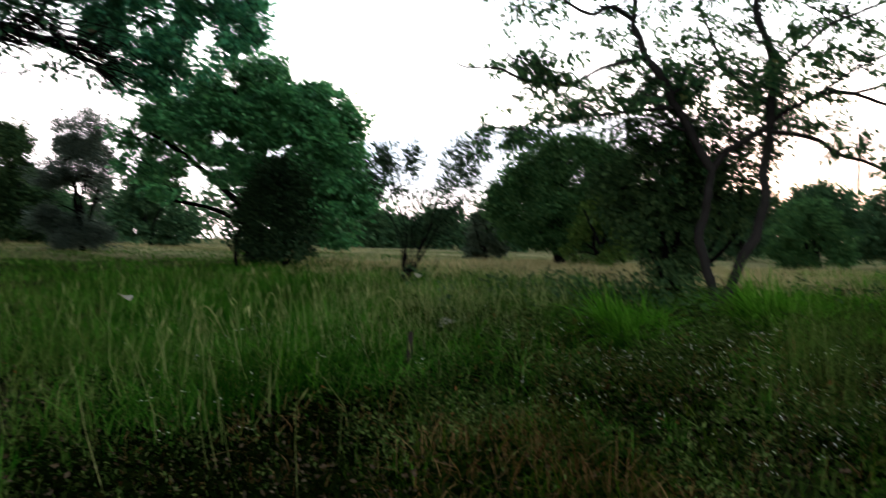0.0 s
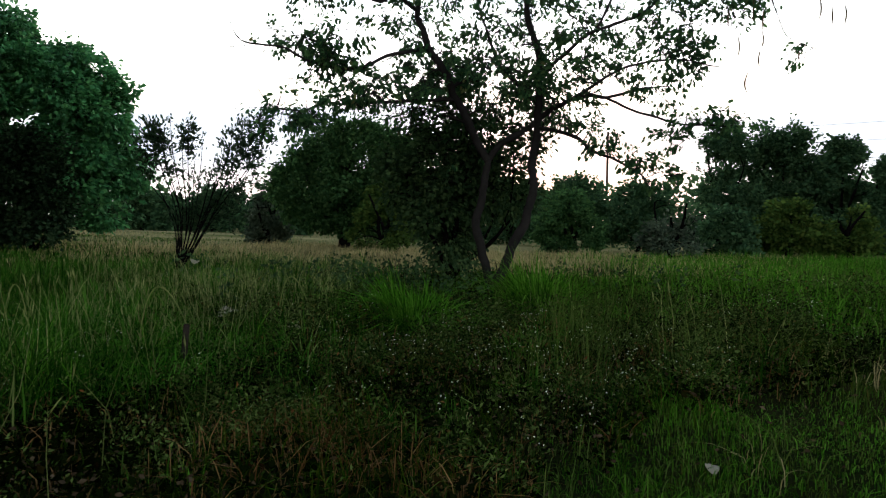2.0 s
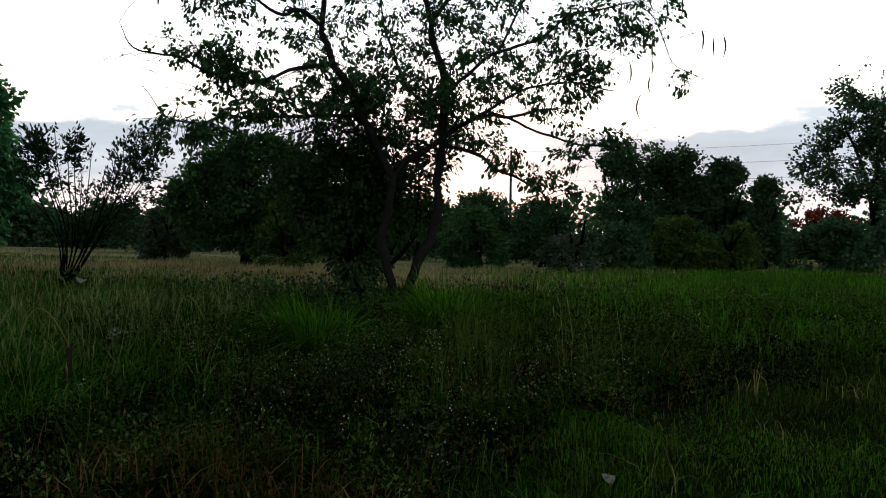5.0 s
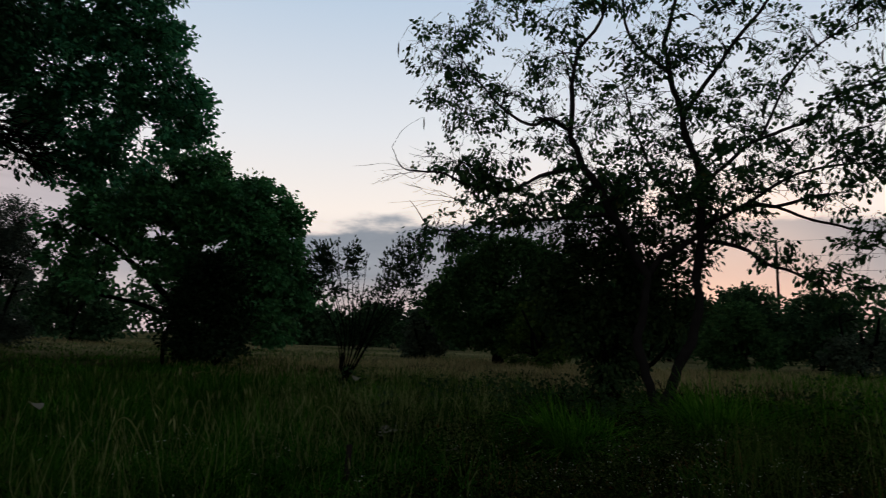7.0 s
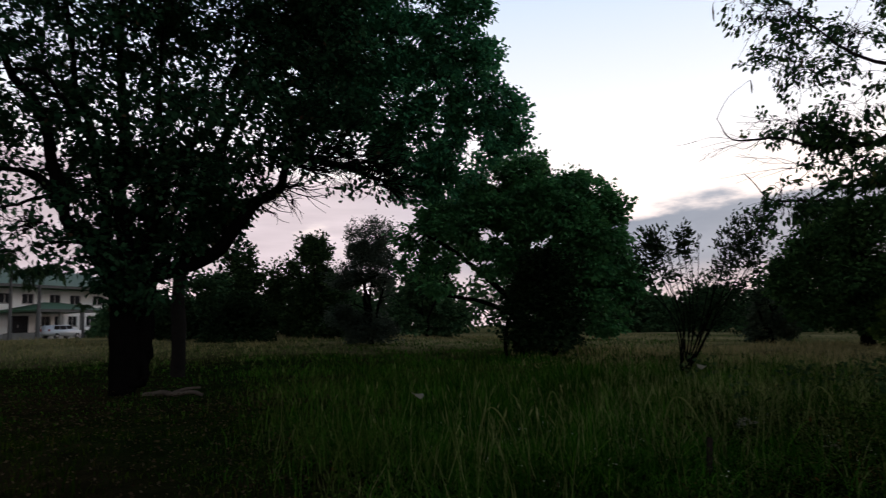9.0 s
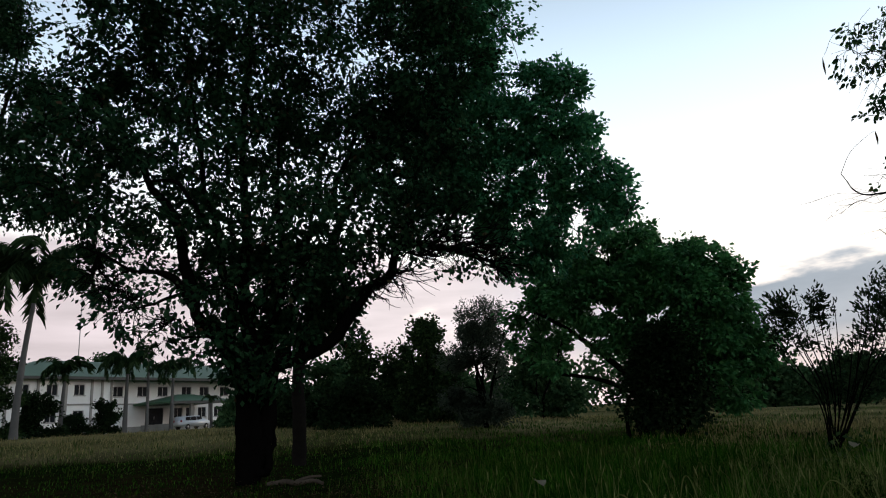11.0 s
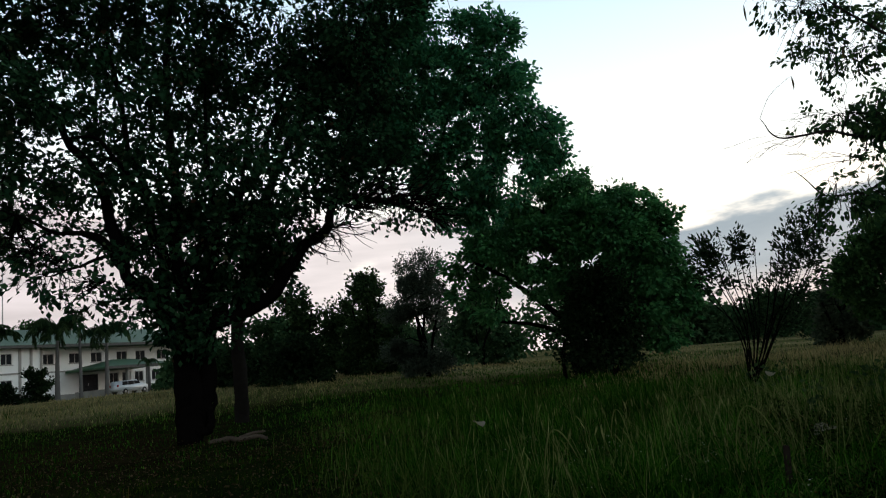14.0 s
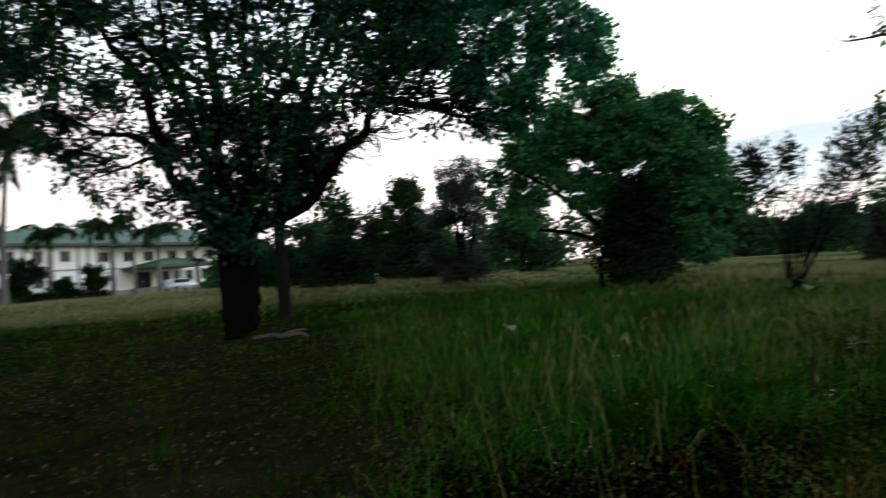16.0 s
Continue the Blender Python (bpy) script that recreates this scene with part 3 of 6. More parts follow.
def right_tree():
    S = lambda az, el, d=12.6: spot(az, d, el)
    rng = np.random.default_rng(14)
    b1, b2 = spot(22.0, 12.8), spot(22.5, 12.9)
    b1[2] -= 0.1
    b2[2] -= 0.1
    limbs = [
        ([b1, S(21.0, -1.5), S(20.9, 1.4), S(21.3, 4.2), S(22.4, 5.9), S(24.3, 7.3), S(25.7, 8.3), S(28.2, 9.7), S(31.0, 10.1), S(34.7, 10.6)], 0.088, 0.02),
        ([b2, S(23.8, -2.3), S(24.7, 0.5), S(25.3, 3.8), S(25.5, 7.6), S(25.3, 13.0), S(24.6, 17.6), S(23.4, 20.5), S(23.3, 23.0), S(24.3, 26.0), S(24.0, 33.0)], 0.095, 0.022),
        ([S(25.6, 7.9, 12.5), S(27.9, 7.0, 12.3), S(30.2, 6.0, 12.1), S(32.6, 4.4, 11.9), S(34.5, 3.0, 11.7)], 0.040, 0.010),
        ([S(21.3, 5.2), S(19.6, 8.4, 12.3), S(18.0, 11.5, 12.0), S(16.4, 14.2, 11.9), S(15.4, 17.0, 11.9), S(15.9, 21.0, 11.9), S(16.4, 23.2, 11.9), S(18.3, 26.1, 11.9), S(18.0, 31.0, 11.9)], 0.075, 0.014),
        ([S(15.3, 16.9, 11.8), S(13.7, 17.7, 11.7), S(11.3, 17.7, 11.5), S(8.3, 20.1, 11.3), S(5.3, 23.5, 11.2)], 0.040, 0.008),
        ([S(16.6, 13.8, 11.9), S(13.8, 13.3, 11.6), S(10.4, 12.1, 11.4), S(6.6, 12.7, 11.3), S(3.7, 13.3, 11.2), S(1.8, 13.8, 11.2), S(0.1, 15.2, 11.1)], 0.036, 0.004),
        ([S(18.8, 9.8, 12.1), S(13.3, 9.6, 11.8), S(9.0, 9.3, 11.6), S(6.2, 8.5, 11.4), S(3.8, 9.1, 11.3), S(2.1, 10.9, 11.2)], 0.034, 0.004),
        ([S(25.0, 11.7), S(27.4, 13.2, 12.6), S(30.2, 15.2, 12.4), S(33.0, 15.8, 12.2), S(36.4, 17.8, 12.0), S(41.0, 18.4, 11.6)], 0.042, 0.009),
        ([S(30.2, 15.2, 12.4), S(32.0, 18.6, 12.4), S(34.2, 21.0, 12.2), S(38.0, 22.6, 12.0)], 0.026, 0.007),
        ([S(41.0, 18.4, 11.6), S(42.6, 17.0, 11.6), S(44.0, 13.8, 11.5), S(46.4, 12.2, 11.5)], 0.011, 0.004),
        ([S(28.2, 9.7), S(31.4, 11.6, 12.4), S(35.5, 12.6, 12.2), S(39.6, 12.0, 12.0)], 0.032, 0.008),
        ([S(24.6, 17.6), S(27.5, 21.0, 12.4), S(31.0, 25.0, 12.2), S(34.0, 30.0, 12.2)], 0.045, 0.010),
        ([S(23.4, 20.5), S(20.5, 24.0, 12.6), S(19.8, 29.0, 12.6)], 0.040, 0.010),
        ([S(25.4, 9.5), S(22.6, 12.4, 13.0), S(20.6, 16.6, 13.2), S(20.0, 20.0, 13.2)], 0.040, 0.010),
        ([S(31.0, 10.1), S(34.0, 8.6, 12.2), S(37.6, 7.4, 12.0), S(40.6, 7.6, 11.9)], 0.026, 0.007),
    ]
    spans = [(7.2, 4.0, 7.5, 0.9), (9.0, 9.0, 38.5, 0.62), (11.0, 7.5, 37.0, 0.72), (13.0, 6.2, 38.5, 0.78), (15.2, 4.4, 41.5, 0.74), (18.0, 4.0, 43.0, 0.74), (21.0, 3.2, 43.5, 0.72), (24.0, 4.2, 43.0, 0.72), (28.0, 7.0, 42.0, 0.74), (32.0, 12.0, 36.0, 0.7)]
    lobes = crown_lobes(S, rng, spans, (12.2, 0.6), (0.40, 0.75), 58)
    # close, dark middle over the thicket, and the leafy drooping bough
    lobes += [(S(az, el, 12.9), (0.8, 0.7, 0.6), 34) for az, el in ((16.0, 11.5), (18.5, 9.0), (20.5, 12.0), (23.0, 9.6), (17.5, 13.6), (22.2, 14.6), (26.2, 11.6), (19.6, 6.4), (27.8, 9.6), (24.6, 13.0), (29.6, 12.6))]
    lobes += [(S(az, el, 12.0), (0.55, 0.5, 0.25), 22) for az, el in ((28.4, 7.6), (30.8, 6.2), (33.0, 5.0), (34.8, 3.6), (38.4, 7.8), (40.6, 7.8), (36.4, 6.4))]
    lobes += [(S(az, el, 11.4), (0.5, 0.4, 0.22), 24) for az, el in ((5.0, 7.9), (6.8, 8.6), (9.6, 9.4), (12.0, 9.8), (8.6, 12.4), (6.4, 13.4))]
    lobes += [(S(45.2, 12.2, 11.5), (0.6, 0.5, 0.22), 5), (S(42.6, 17.2, 11.6), (0.6, 0.6, 0.4), 16)]
    root = tree("pod_tree", "leaning twin-trunked tree with sparse dark leaves and hanging dry pods", spot(21.6, 12.85), limbs, lobes, LEAF_ROUND, BARK_GREY,
                0.095, 9, 0.11, 0.28, -0.04, 2.2, 0.9, 6, 11, 0.006, flat=0.6, wander=0.04, fine=4)
    rng = np.random.default_rng(5)
    base = np.array(root.matrix_world.translation)
    # bare twigs at the outer ends, with pods
    pods = []
    have = NODES["pod_tree"]
    for az, el, d, reach in ((3.4, 14.6, 11, -1.0), (4.5, 22.0, 11, -0.7), (7.0, 10.8, 11.4, -1.2), (7.5, 13.8, 11.2, -0.9), (4.6, 21.6, 11, -0.8), (40.6, 18.3, 11.6, 1.0), (41.0, 18.4, 11.6, 0.9), (39.8, 9.8, 11.8, 0.8),
                             (37.8, 28.9, 12.0, 1.0), (36.6, 3.8, 11.5, 0.6), (38.4, 17.6, 11.8, 1.1)):
        p = S(az, el, d)
        p = have[int(np.argmin(np.linalg.norm(have - p, axis=1)))]
        soup = Soup()
        for k in range(4):
            q = p + np.array([reach * rng.uniform(0.4, 1.1), rng.normal(0, 0.3), rng.normal(0.05, 0.28)])
            line = smooth_line([p, p + (q - p) * 0.3 + rng.normal(0, 0.05, 3), p + (q - p) * 0.65 + rng.normal(0, 0.07, 3), q], 4)
            soup.tube(line - base, np.linspace(0.006, 0.002, len(line)), 3)
            for _ in range(3):
                s = line[int(rng.integers(2, len(line) - 1))]
                e = s + (q - p) * rng.uniform(0.15, 0.4) + rng.normal(0, 0.10, 3)
                soup.tube(np.array([s, (s + e) / 2 + rng.normal(0, 0.015, 3), e]) - base, np.array([0.004, 0.003, 0.0015]), 3)
        put("bare_twig", soup.mesh("bare_twig", BARK), root, "thin bare grey twigs at the crown's edge")
    # each pod hangs where a twig ends: bearing, elevation, length
    for az, el, ln in ((44.6, 18.5, 0.34), (46.1, 16.1, 0.38), (47.0, 15.3, 0.30), (47.7, 15.5, 0.36), (42.4, 14.1, 0.26), (44.9, 12.9, 0.24), (43.8, 20.3, 0.30), (41.3, 23.0, 0.45), (41.4, 21.5, 0.40), (42.7, 19.7, 0.50), (41.8, 16.7, 0.42), (42.5, 15.6, 0.36), (40.7, 14.1, 0.40), (41.7, 11.5, 0.42), (42.4, 12.9, 0.30), (44.3, 23.6, 0.45), (39.9, 18.7, 0.30), (43.4, 18.6, 0.40), (38.5, 20.2, 0.28), (40.1, 15.8, 0.30), (42.6, 22.3, 0.35), (44.3, 20.4, 0.40), (0.7, 23.8, 0.28), (6.7, 19.0, 0.20), (5.1, 17.8, 0.20), (3.0, 17.9, 0.22)):
        p = S(az, el, 11.5 if az > 20 else 11.1)
        a = have[int(np.argmin(np.linalg.norm(have - p, axis=1)))]
        gone = float(np.linalg.norm(p - a))
        line = smooth_line([a, a + (p - a) * 0.4 + rng.normal(0, 0.06, 3) * gone + np.array([0, 0, 0.10 * gone]), a + (p - a) * 0.85 + np.array([0, 0, 0.06 * gone]), p], 4)
        soup = Soup()
        soup.tube(line - base, np.linspace(0.005, 0.002, len(line)), 3)
        put("bare_twig", soup.mesh("bare_twig", BARK), root, "thin bare grey twigs at the crown's edge")
        pods.append((p, ln))
    pods_on(root, pods, rng)


right_tree()


def thicket():
    """Dense dark shrub that grows against the pod tree."""
    S = lambda az, el, d=13.4: spot(az, d, el)
    base = spot(18.6, 13.6)
    limbs = [([base, S(18.0, -1), S(17.0, 3), S(16.5, 7)], 0.07, 0.02), ([base, S(19.0, 0), S(19.8, 4), S(19.5, 9)], 0.07, 0.02), ([base, S(17.2, -2), S(15.4, 1), S(14.6, 4)], 0.05, 0.015),
             ([spot(20.6, 13.5), S(21.6, -1), S(22.0, 3), S(21.6, 8)], 0.035, 0.01), ([spot(21.4, 13.6), S(22.6, -1), S(23.6, 3), S(23.4, 9)], 0.035, 0.01), ([spot(22.6, 13.7), S(23.4, 0), S(25.2, 4), S(26.2, 9)], 0.03, 0.01)]
    lobes = [(S(16.8, 4.2), (1.1, 0.9, 0.9), 290), (S(19.2, 6.4), (0.9, 0.8, 1.0), 200), (S(17.4, 0.8), (0.9, 0.8, 0.8), 220), (S(18.2, -2.2), (0.75, 0.7, 0.5), 160), (S(20.5, 2.5), (0.5, 0.6, 1.0), 130), (S(23.4, 3.0), (0.5, 0.6, 0.9), 110), (S(18.4, 11.6), (0.9, 0.7, 0.7), 50), (S(16.8, 8.6), (0.9, 0.7, 0.7), 80), (S(20.8, 10.5), (1.0, 0.7, 0.8), 55), (S(14.6, 2.6), (0.6, 0.7, 0.6), 80),
             (S(22.6, 6.4), (0.6, 0.5, 0.6), 36), (S(24.6, 5.6), (0.5, 0.5, 0.6), 26), (S(26.2, 8.0), (0.6, 0.5, 0.5), 24), (S(21.8, 3.0), (0.4, 0.4, 0.5), 36), (S(24.4, 9.4), (0.7, 0.5, 0.5), 28), (S(25.0, 2.2), (0.3, 0.3, 0.4), 18)]
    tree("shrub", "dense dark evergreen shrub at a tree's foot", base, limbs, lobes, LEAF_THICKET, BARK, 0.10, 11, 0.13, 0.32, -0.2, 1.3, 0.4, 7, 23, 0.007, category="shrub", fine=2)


thicket()


def left_tree():
    S = lambda az, el, d=15.3: spot(az, d, el)
    rng = np.random.default_rng(19)
    b = spot(-46.7, 15.5)
    bl, br, bm_ = spot(-47.4, 15.4), spot(-45.9, 15.4), spot(-46.7, 15.7)
    for p in (bl, br, bm_):
        p[2] -= 0.15
    limbs = [
        ([bl, S(-47.4, -1), S(-47.7, 2.4), S(-49.2, 6.4, 15.2), S(-51.2, 8.6, 15.0), S(-52.5, 10.8, 14.8), S(-54.2, 12.1, 14.6)], 0.24, 0.05),
        ([S(-54.2, 12.1, 14.6), S(-56.4, 12.2, 14.5), S(-58.4, 13.2, 14.4), S(-60.2, 13.6, 14.2)], 0.045, 0.008),
        ([S(-51.3, 9.2, 15.0), S(-52.1, 12.6, 15.0), S(-52.9, 14.7, 15.0), S(-54.2, 17.7, 15.0), S(-55.1, 18.9, 14.9), S(-57.2, 21.7, 14.8), S(-60.0, 26.0, 14.8)], 0.13, 0.03),
        ([S(-48.4, 6.0), S(-48.7, 8.8), S(-49.2, 12.2), S(-49.7, 14.6), S(-50.6, 17.0), S(-51.5, 23.0), S(-53.0, 30.0)], 0.13, 0.03),
        ([bm_, S(-46.8, 0), S(-47.2, 4.0), S(-47.5, 6.8), S(-47.6, 11.3), S(-47.7, 14.4), S(-47.9, 20.3), S(-47.4, 28.0), S(-48.0, 36.0)], 0.23, 0.03),
        ([S(-47.4, 8.0), S(-45.6, 11.3), S(-43.7, 13.6), S(-41.8, 15.9), S(-39.9, 19.1), S(-37.4, 25.0)], 0.13, 0.03),
        ([br, S(-46.0, -0.5), S(-45.5, 4.1), S(-42.0, 5.7, 15.2), S(-39.6, 7.9, 15.0), S(-37.7, 10.2, 14.8), S(-35.7, 12.0, 14.6), S(-35.0, 13.6, 14.4), S(-31.3, 13.9, 14.2), S(-28.5, 12.8, 14.0), S(-26.6, 11.5, 13.9)], 0.20, 0.015),
        ([S(-46.4, 4.6), S(-44.6, 8.0, 15.8), S(-43.4, 11.4, 15.8), S(-42.4, 16.0, 15.8), S(-41.0, 22.0, 15.6)], 0.11, 0.02),
        ([S(-43.4, 5.4), S(-42.6, 8.4, 15.4), S(-42.2, 11.4, 15.4), S(-40.6, 14.6, 15.4)], 0.07, 0.015),
        ([S(-40.6, 7.2), S(-39.8, 10.4, 15.2), S(-38.6, 13.0, 15.0), S(-36.4, 17.0, 15.0)], 0.06, 0.015),
        ([S(-45.8, 6.2), S(-44.6, 11.0, 15.0), S(-45.2, 16.6, 14.8), S(-44.6, 23.0, 14.8)], 0.10, 0.02),
        ([S(-49.6, 14.2), S(-51.4, 17.0, 14.6), S(-53.6, 19.0, 14.2), S(-56.0, 19.0, 14.0)], 0.06, 0.015),
        ([S(-52.2, 10.4, 14.8), S(-54.6, 9.6, 14.5), S(-57.0, 8.8, 14.3)], 0.04, 0.008),
        ([S(-49.8, 7.2), S(-52.0, 7.0, 14.9), S(-53.6, 6.6, 14.7)], 0.03, 0.006),
        ([bl + np.array([-0.12, -0.1, 0]), S(-47.9, 0, 15.2), S(-48.2, 5, 15.0)], 0.16, 0.05),
        ([br + np.array([0.12, 0, 0]), S(-45.4, -1.5, 15.4), S(-45.5, 1.5, 15.5), S(-45.0, 5.0, 15.5)], 0.06, 0.03),
        ([b + np.array([-0.45, -0.25, -0.12]), b + np.array([-0.30, -0.12, 0.35]), b + np.array([-0.18, -0.05, 1.2])], 0.12, 0.10),
        ([b + np.array([0.35, -0.40, -0.12]), b + np.array([0.20, -0.20, 0.40]), b + np.array([0.10, -0.10, 1.3])], 0.12, 0.10),
        ([b + np.array([0.50, 0.10, -0.12]), b + np.array([0.30, 0.05, 0.30]), b + np.array([0.20, 0.0, 1.0])], 0.10, 0.08),
        ([S(-34.8, 13.8, 14.3), S(-33.6, 16.5, 14.4), S(-31.0, 19.0, 14.4)], 0.05, 0.012),
    ]
    spans = [(6.5, -53.0, -49.5, 0.3), (8.0, -55.0, -48.5, 0.35), (10.0, -57.0, -38.0, 0.38), (12.0, -59.5, -38.0, 0.65), (14.0, -61.5, -36.0, 0.92), (16.0, -62.8, -31.0, 0.95), (18.0, -63.0, -29.0, 1.0), (22.0, -63.0, -29.0, 1.0), (28.0, -62.0, -27.0, 1.0), (34.0, -60.0, -28.0, 1.0), (42.0, -54.0, -36.0, 1.0)]
    lobes = crown_lobes(S, rng, spans, (15.0, 0.8), (0.60, 1.0), 50)
    # thicker roof of leaves above, and shoots low on the stems
    lobes += [(S(az, el, 15.6), (1.9, 1.7, 1.3), 210) for az, el in ((-46.0, 24.0), (-53.0, 27.0), (-39.0, 24.5), (-44.0, 32.0), (-51.0, 34.5), (-44.0, 39.0))]
    lobes += [(S(az, el, d), (0.7, 0.6, 0.55), n) for az, el, d, n in ((-42.4, 8.6, 15.6, 70), (-39.6, 10.4, 15.4, 60), (-45.4, 3.6, 15.0, 40), (-48.6, 4.2, 14.9, 36), (-44.6, 9.6, 15.6, 50), (-37.0, 14.4, 14.8, 50), (-46.6, 12.0, 15.6, 50), (-43.4, 6.8, 15.4, 40), (-41.0, 12.8, 15.6, 50), (-53.2, 7.2, 14.7, 26), (-56.8, 8.6, 14.3, 26), (-50.2, 7.4, 15.2, 40), (-48.8, 9.6, 15.6, 45), (-46.4, 8.0, 15.8, 55), (-45.0, 6.4, 15.8, 50), (-43.6, 10.2, 15.8, 50), (-41.6, 9.2, 15.6, 45), (-40.2, 7.4, 15.4, 36), (-47.6, 12.4, 15.8, 45), (-45.0, 12.8, 15.8, 45), (-50.4, 11.6, 15.4, 40), (-42.6, 13.4, 15.6, 45), (-38.6, 12.2, 15.2, 60), (-46.8, 5.4, 15.9, 70), (-43.8, 7.8, 15.9, 70),
                                                                     (-33.2, 13.6, 14.3, 14), (-30.4, 13.0, 14.1, 12), (-27.8, 12.2, 14.0, 12), (-33.6, 15.6, 14.4, 40), (-30.6, 16.0, 14.3, 40))]
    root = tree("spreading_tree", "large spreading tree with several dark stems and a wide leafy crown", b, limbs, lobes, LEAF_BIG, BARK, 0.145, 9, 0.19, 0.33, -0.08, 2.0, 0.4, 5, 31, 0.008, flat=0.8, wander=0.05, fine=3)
    # sprays of bare twigs under the long bough and at the low left
    rng = np.random.default_rng(36)
    base = np.array(root.matrix_world.translation)
    have = NODES["spreading_tree"]
    for az, el, d, reach in ((-34.4, 13.4, 14.4, 1.5), (-33.0, 13.8, 14.3, 1.5), (-31.8, 13.8, 14.2, 1.5), (-30.6, 13.7, 14.2, 1.3), (-29.6, 13.3, 14.1, 1.2), (-28.4, 12.7, 14.0, 0.9), (-27.4, 12.0, 13.9, 0.7), (-36.0, 11.8, 14.6, 1.2), (-37.4, 10.4, 14.8, 0.8),
                             (-55.0, 10.4, 14.5, -0.8), (-53.6, 8.6, 14.6, -0.9), (-57.0, 11.4, 14.3, -0.8), (-58.6, 12.8, 14.3, -0.8)):
        p = S(az, el, d)
        p = have[int(np.argmin(np.linalg.norm(have - p, axis=1)))]
        soup = Soup()
        for k in range(13):
            q = p + np.array([reach * rng.uniform(0.3, 1.0), rng.normal(0, 0.3), rng.normal(-0.10, 0.26)])
            line = smooth_line([p, p + (q - p) * 0.35 + rng.normal(0, 0.06, 3), p + (q - p) * 0.7 + rng.normal(0, 0.08, 3) + np.array([0, 0, 0.05]), q], 4)
            soup.tube(line - base, np.linspace(0.016, 0.005, len(line)), 3)
            for _ in range(5):
                i = int(rng.integers(3, len(line) - 1))
                e = line[i] + (q - p) * rng.uniform(0.2, 0.4) + rng.normal(0, 0.12, 3)
                soup.tube(np.array([line[i], (line[i] + e) / 2 + rng.normal(0, 0.02, 3), e]) - base, np.array([0.010, 0.007, 0.004]), 3)
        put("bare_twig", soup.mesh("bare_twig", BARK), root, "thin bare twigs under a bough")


left_tree()


def second_tree():
    """Slim pale trunk beside the large one; its fresher crown fills the side of the group."""
    S = lambda az, el, d=18.5: spot(az, d, el)
    b = spot(-43.4, 19.0)
    b[2] -= 0.1
    limbs = [([b, S(-43.3, 1), S(-43.0, 6), S(-41.5, 12), S(-38.0, 19), S(-34.0, 25), S(-31, 31)], 0.19, 0.05),
             ([S(-38.0, 19), S(-32.0, 20.5, 17.6), S(-26.0, 21.0, 16.8), S(-20.5, 20.5, 16.2)], 0.12, 0.03),
             ([S(-34.0, 25), S(-28.0, 27.5, 17.4), S(-22.0, 27.0, 16.8)], 0.10, 0.025)]
    lobes = [(S(az, el, 16.3), (r * 1.05, r * 1.1, r * 0.85), int(200 * r * r)) for az, el, r in (
        (-19.8, 26.0, 0.78), (-22.4, 26.2, 0.70), (-25.2, 26.0, 0.80), (-18.5, 22.2, 0.66), (-21.4, 22.6, 0.95), (-25.0, 22.4, 1.05), (-16.3, 17.6, 0.60), (-18.6, 18.8, 0.85),
        (-22.0, 18.6, 1.05), (-25.8, 18.0, 1.10), (-18.0, 15.4, 0.72), (-20.8, 14.8, 0.85), (-24.4, 14.2, 0.90), (-15.6, 15.6, 0.40), (-26.6, 15.2, 0.60), (-22.4, 12.2, 0.60), (-25.0, 11.6, 0.45),
        (-29.4, 22.0, 1.2), (-29.6, 18.4, 0.9), (-29.0, 27.5, 1.3), (-33.0, 24.0, 1.3), (-27.0, 31.5, 1.4), (-33.0, 18.6, 0.9), (-31.0, 33.5, 1.5))]
    tree("leafy_tree", "tall tree with a slim grey trunk and fresh green leaves", b, limbs, lobes, LEAF_FRESH, BARK_GREY, 0.13, 14, 0.15, 0.34, -0.12, 1.6, 0.4, 5, 41, 0.009, flat=0.7, wander=0.05, fine=3)


second_tree()


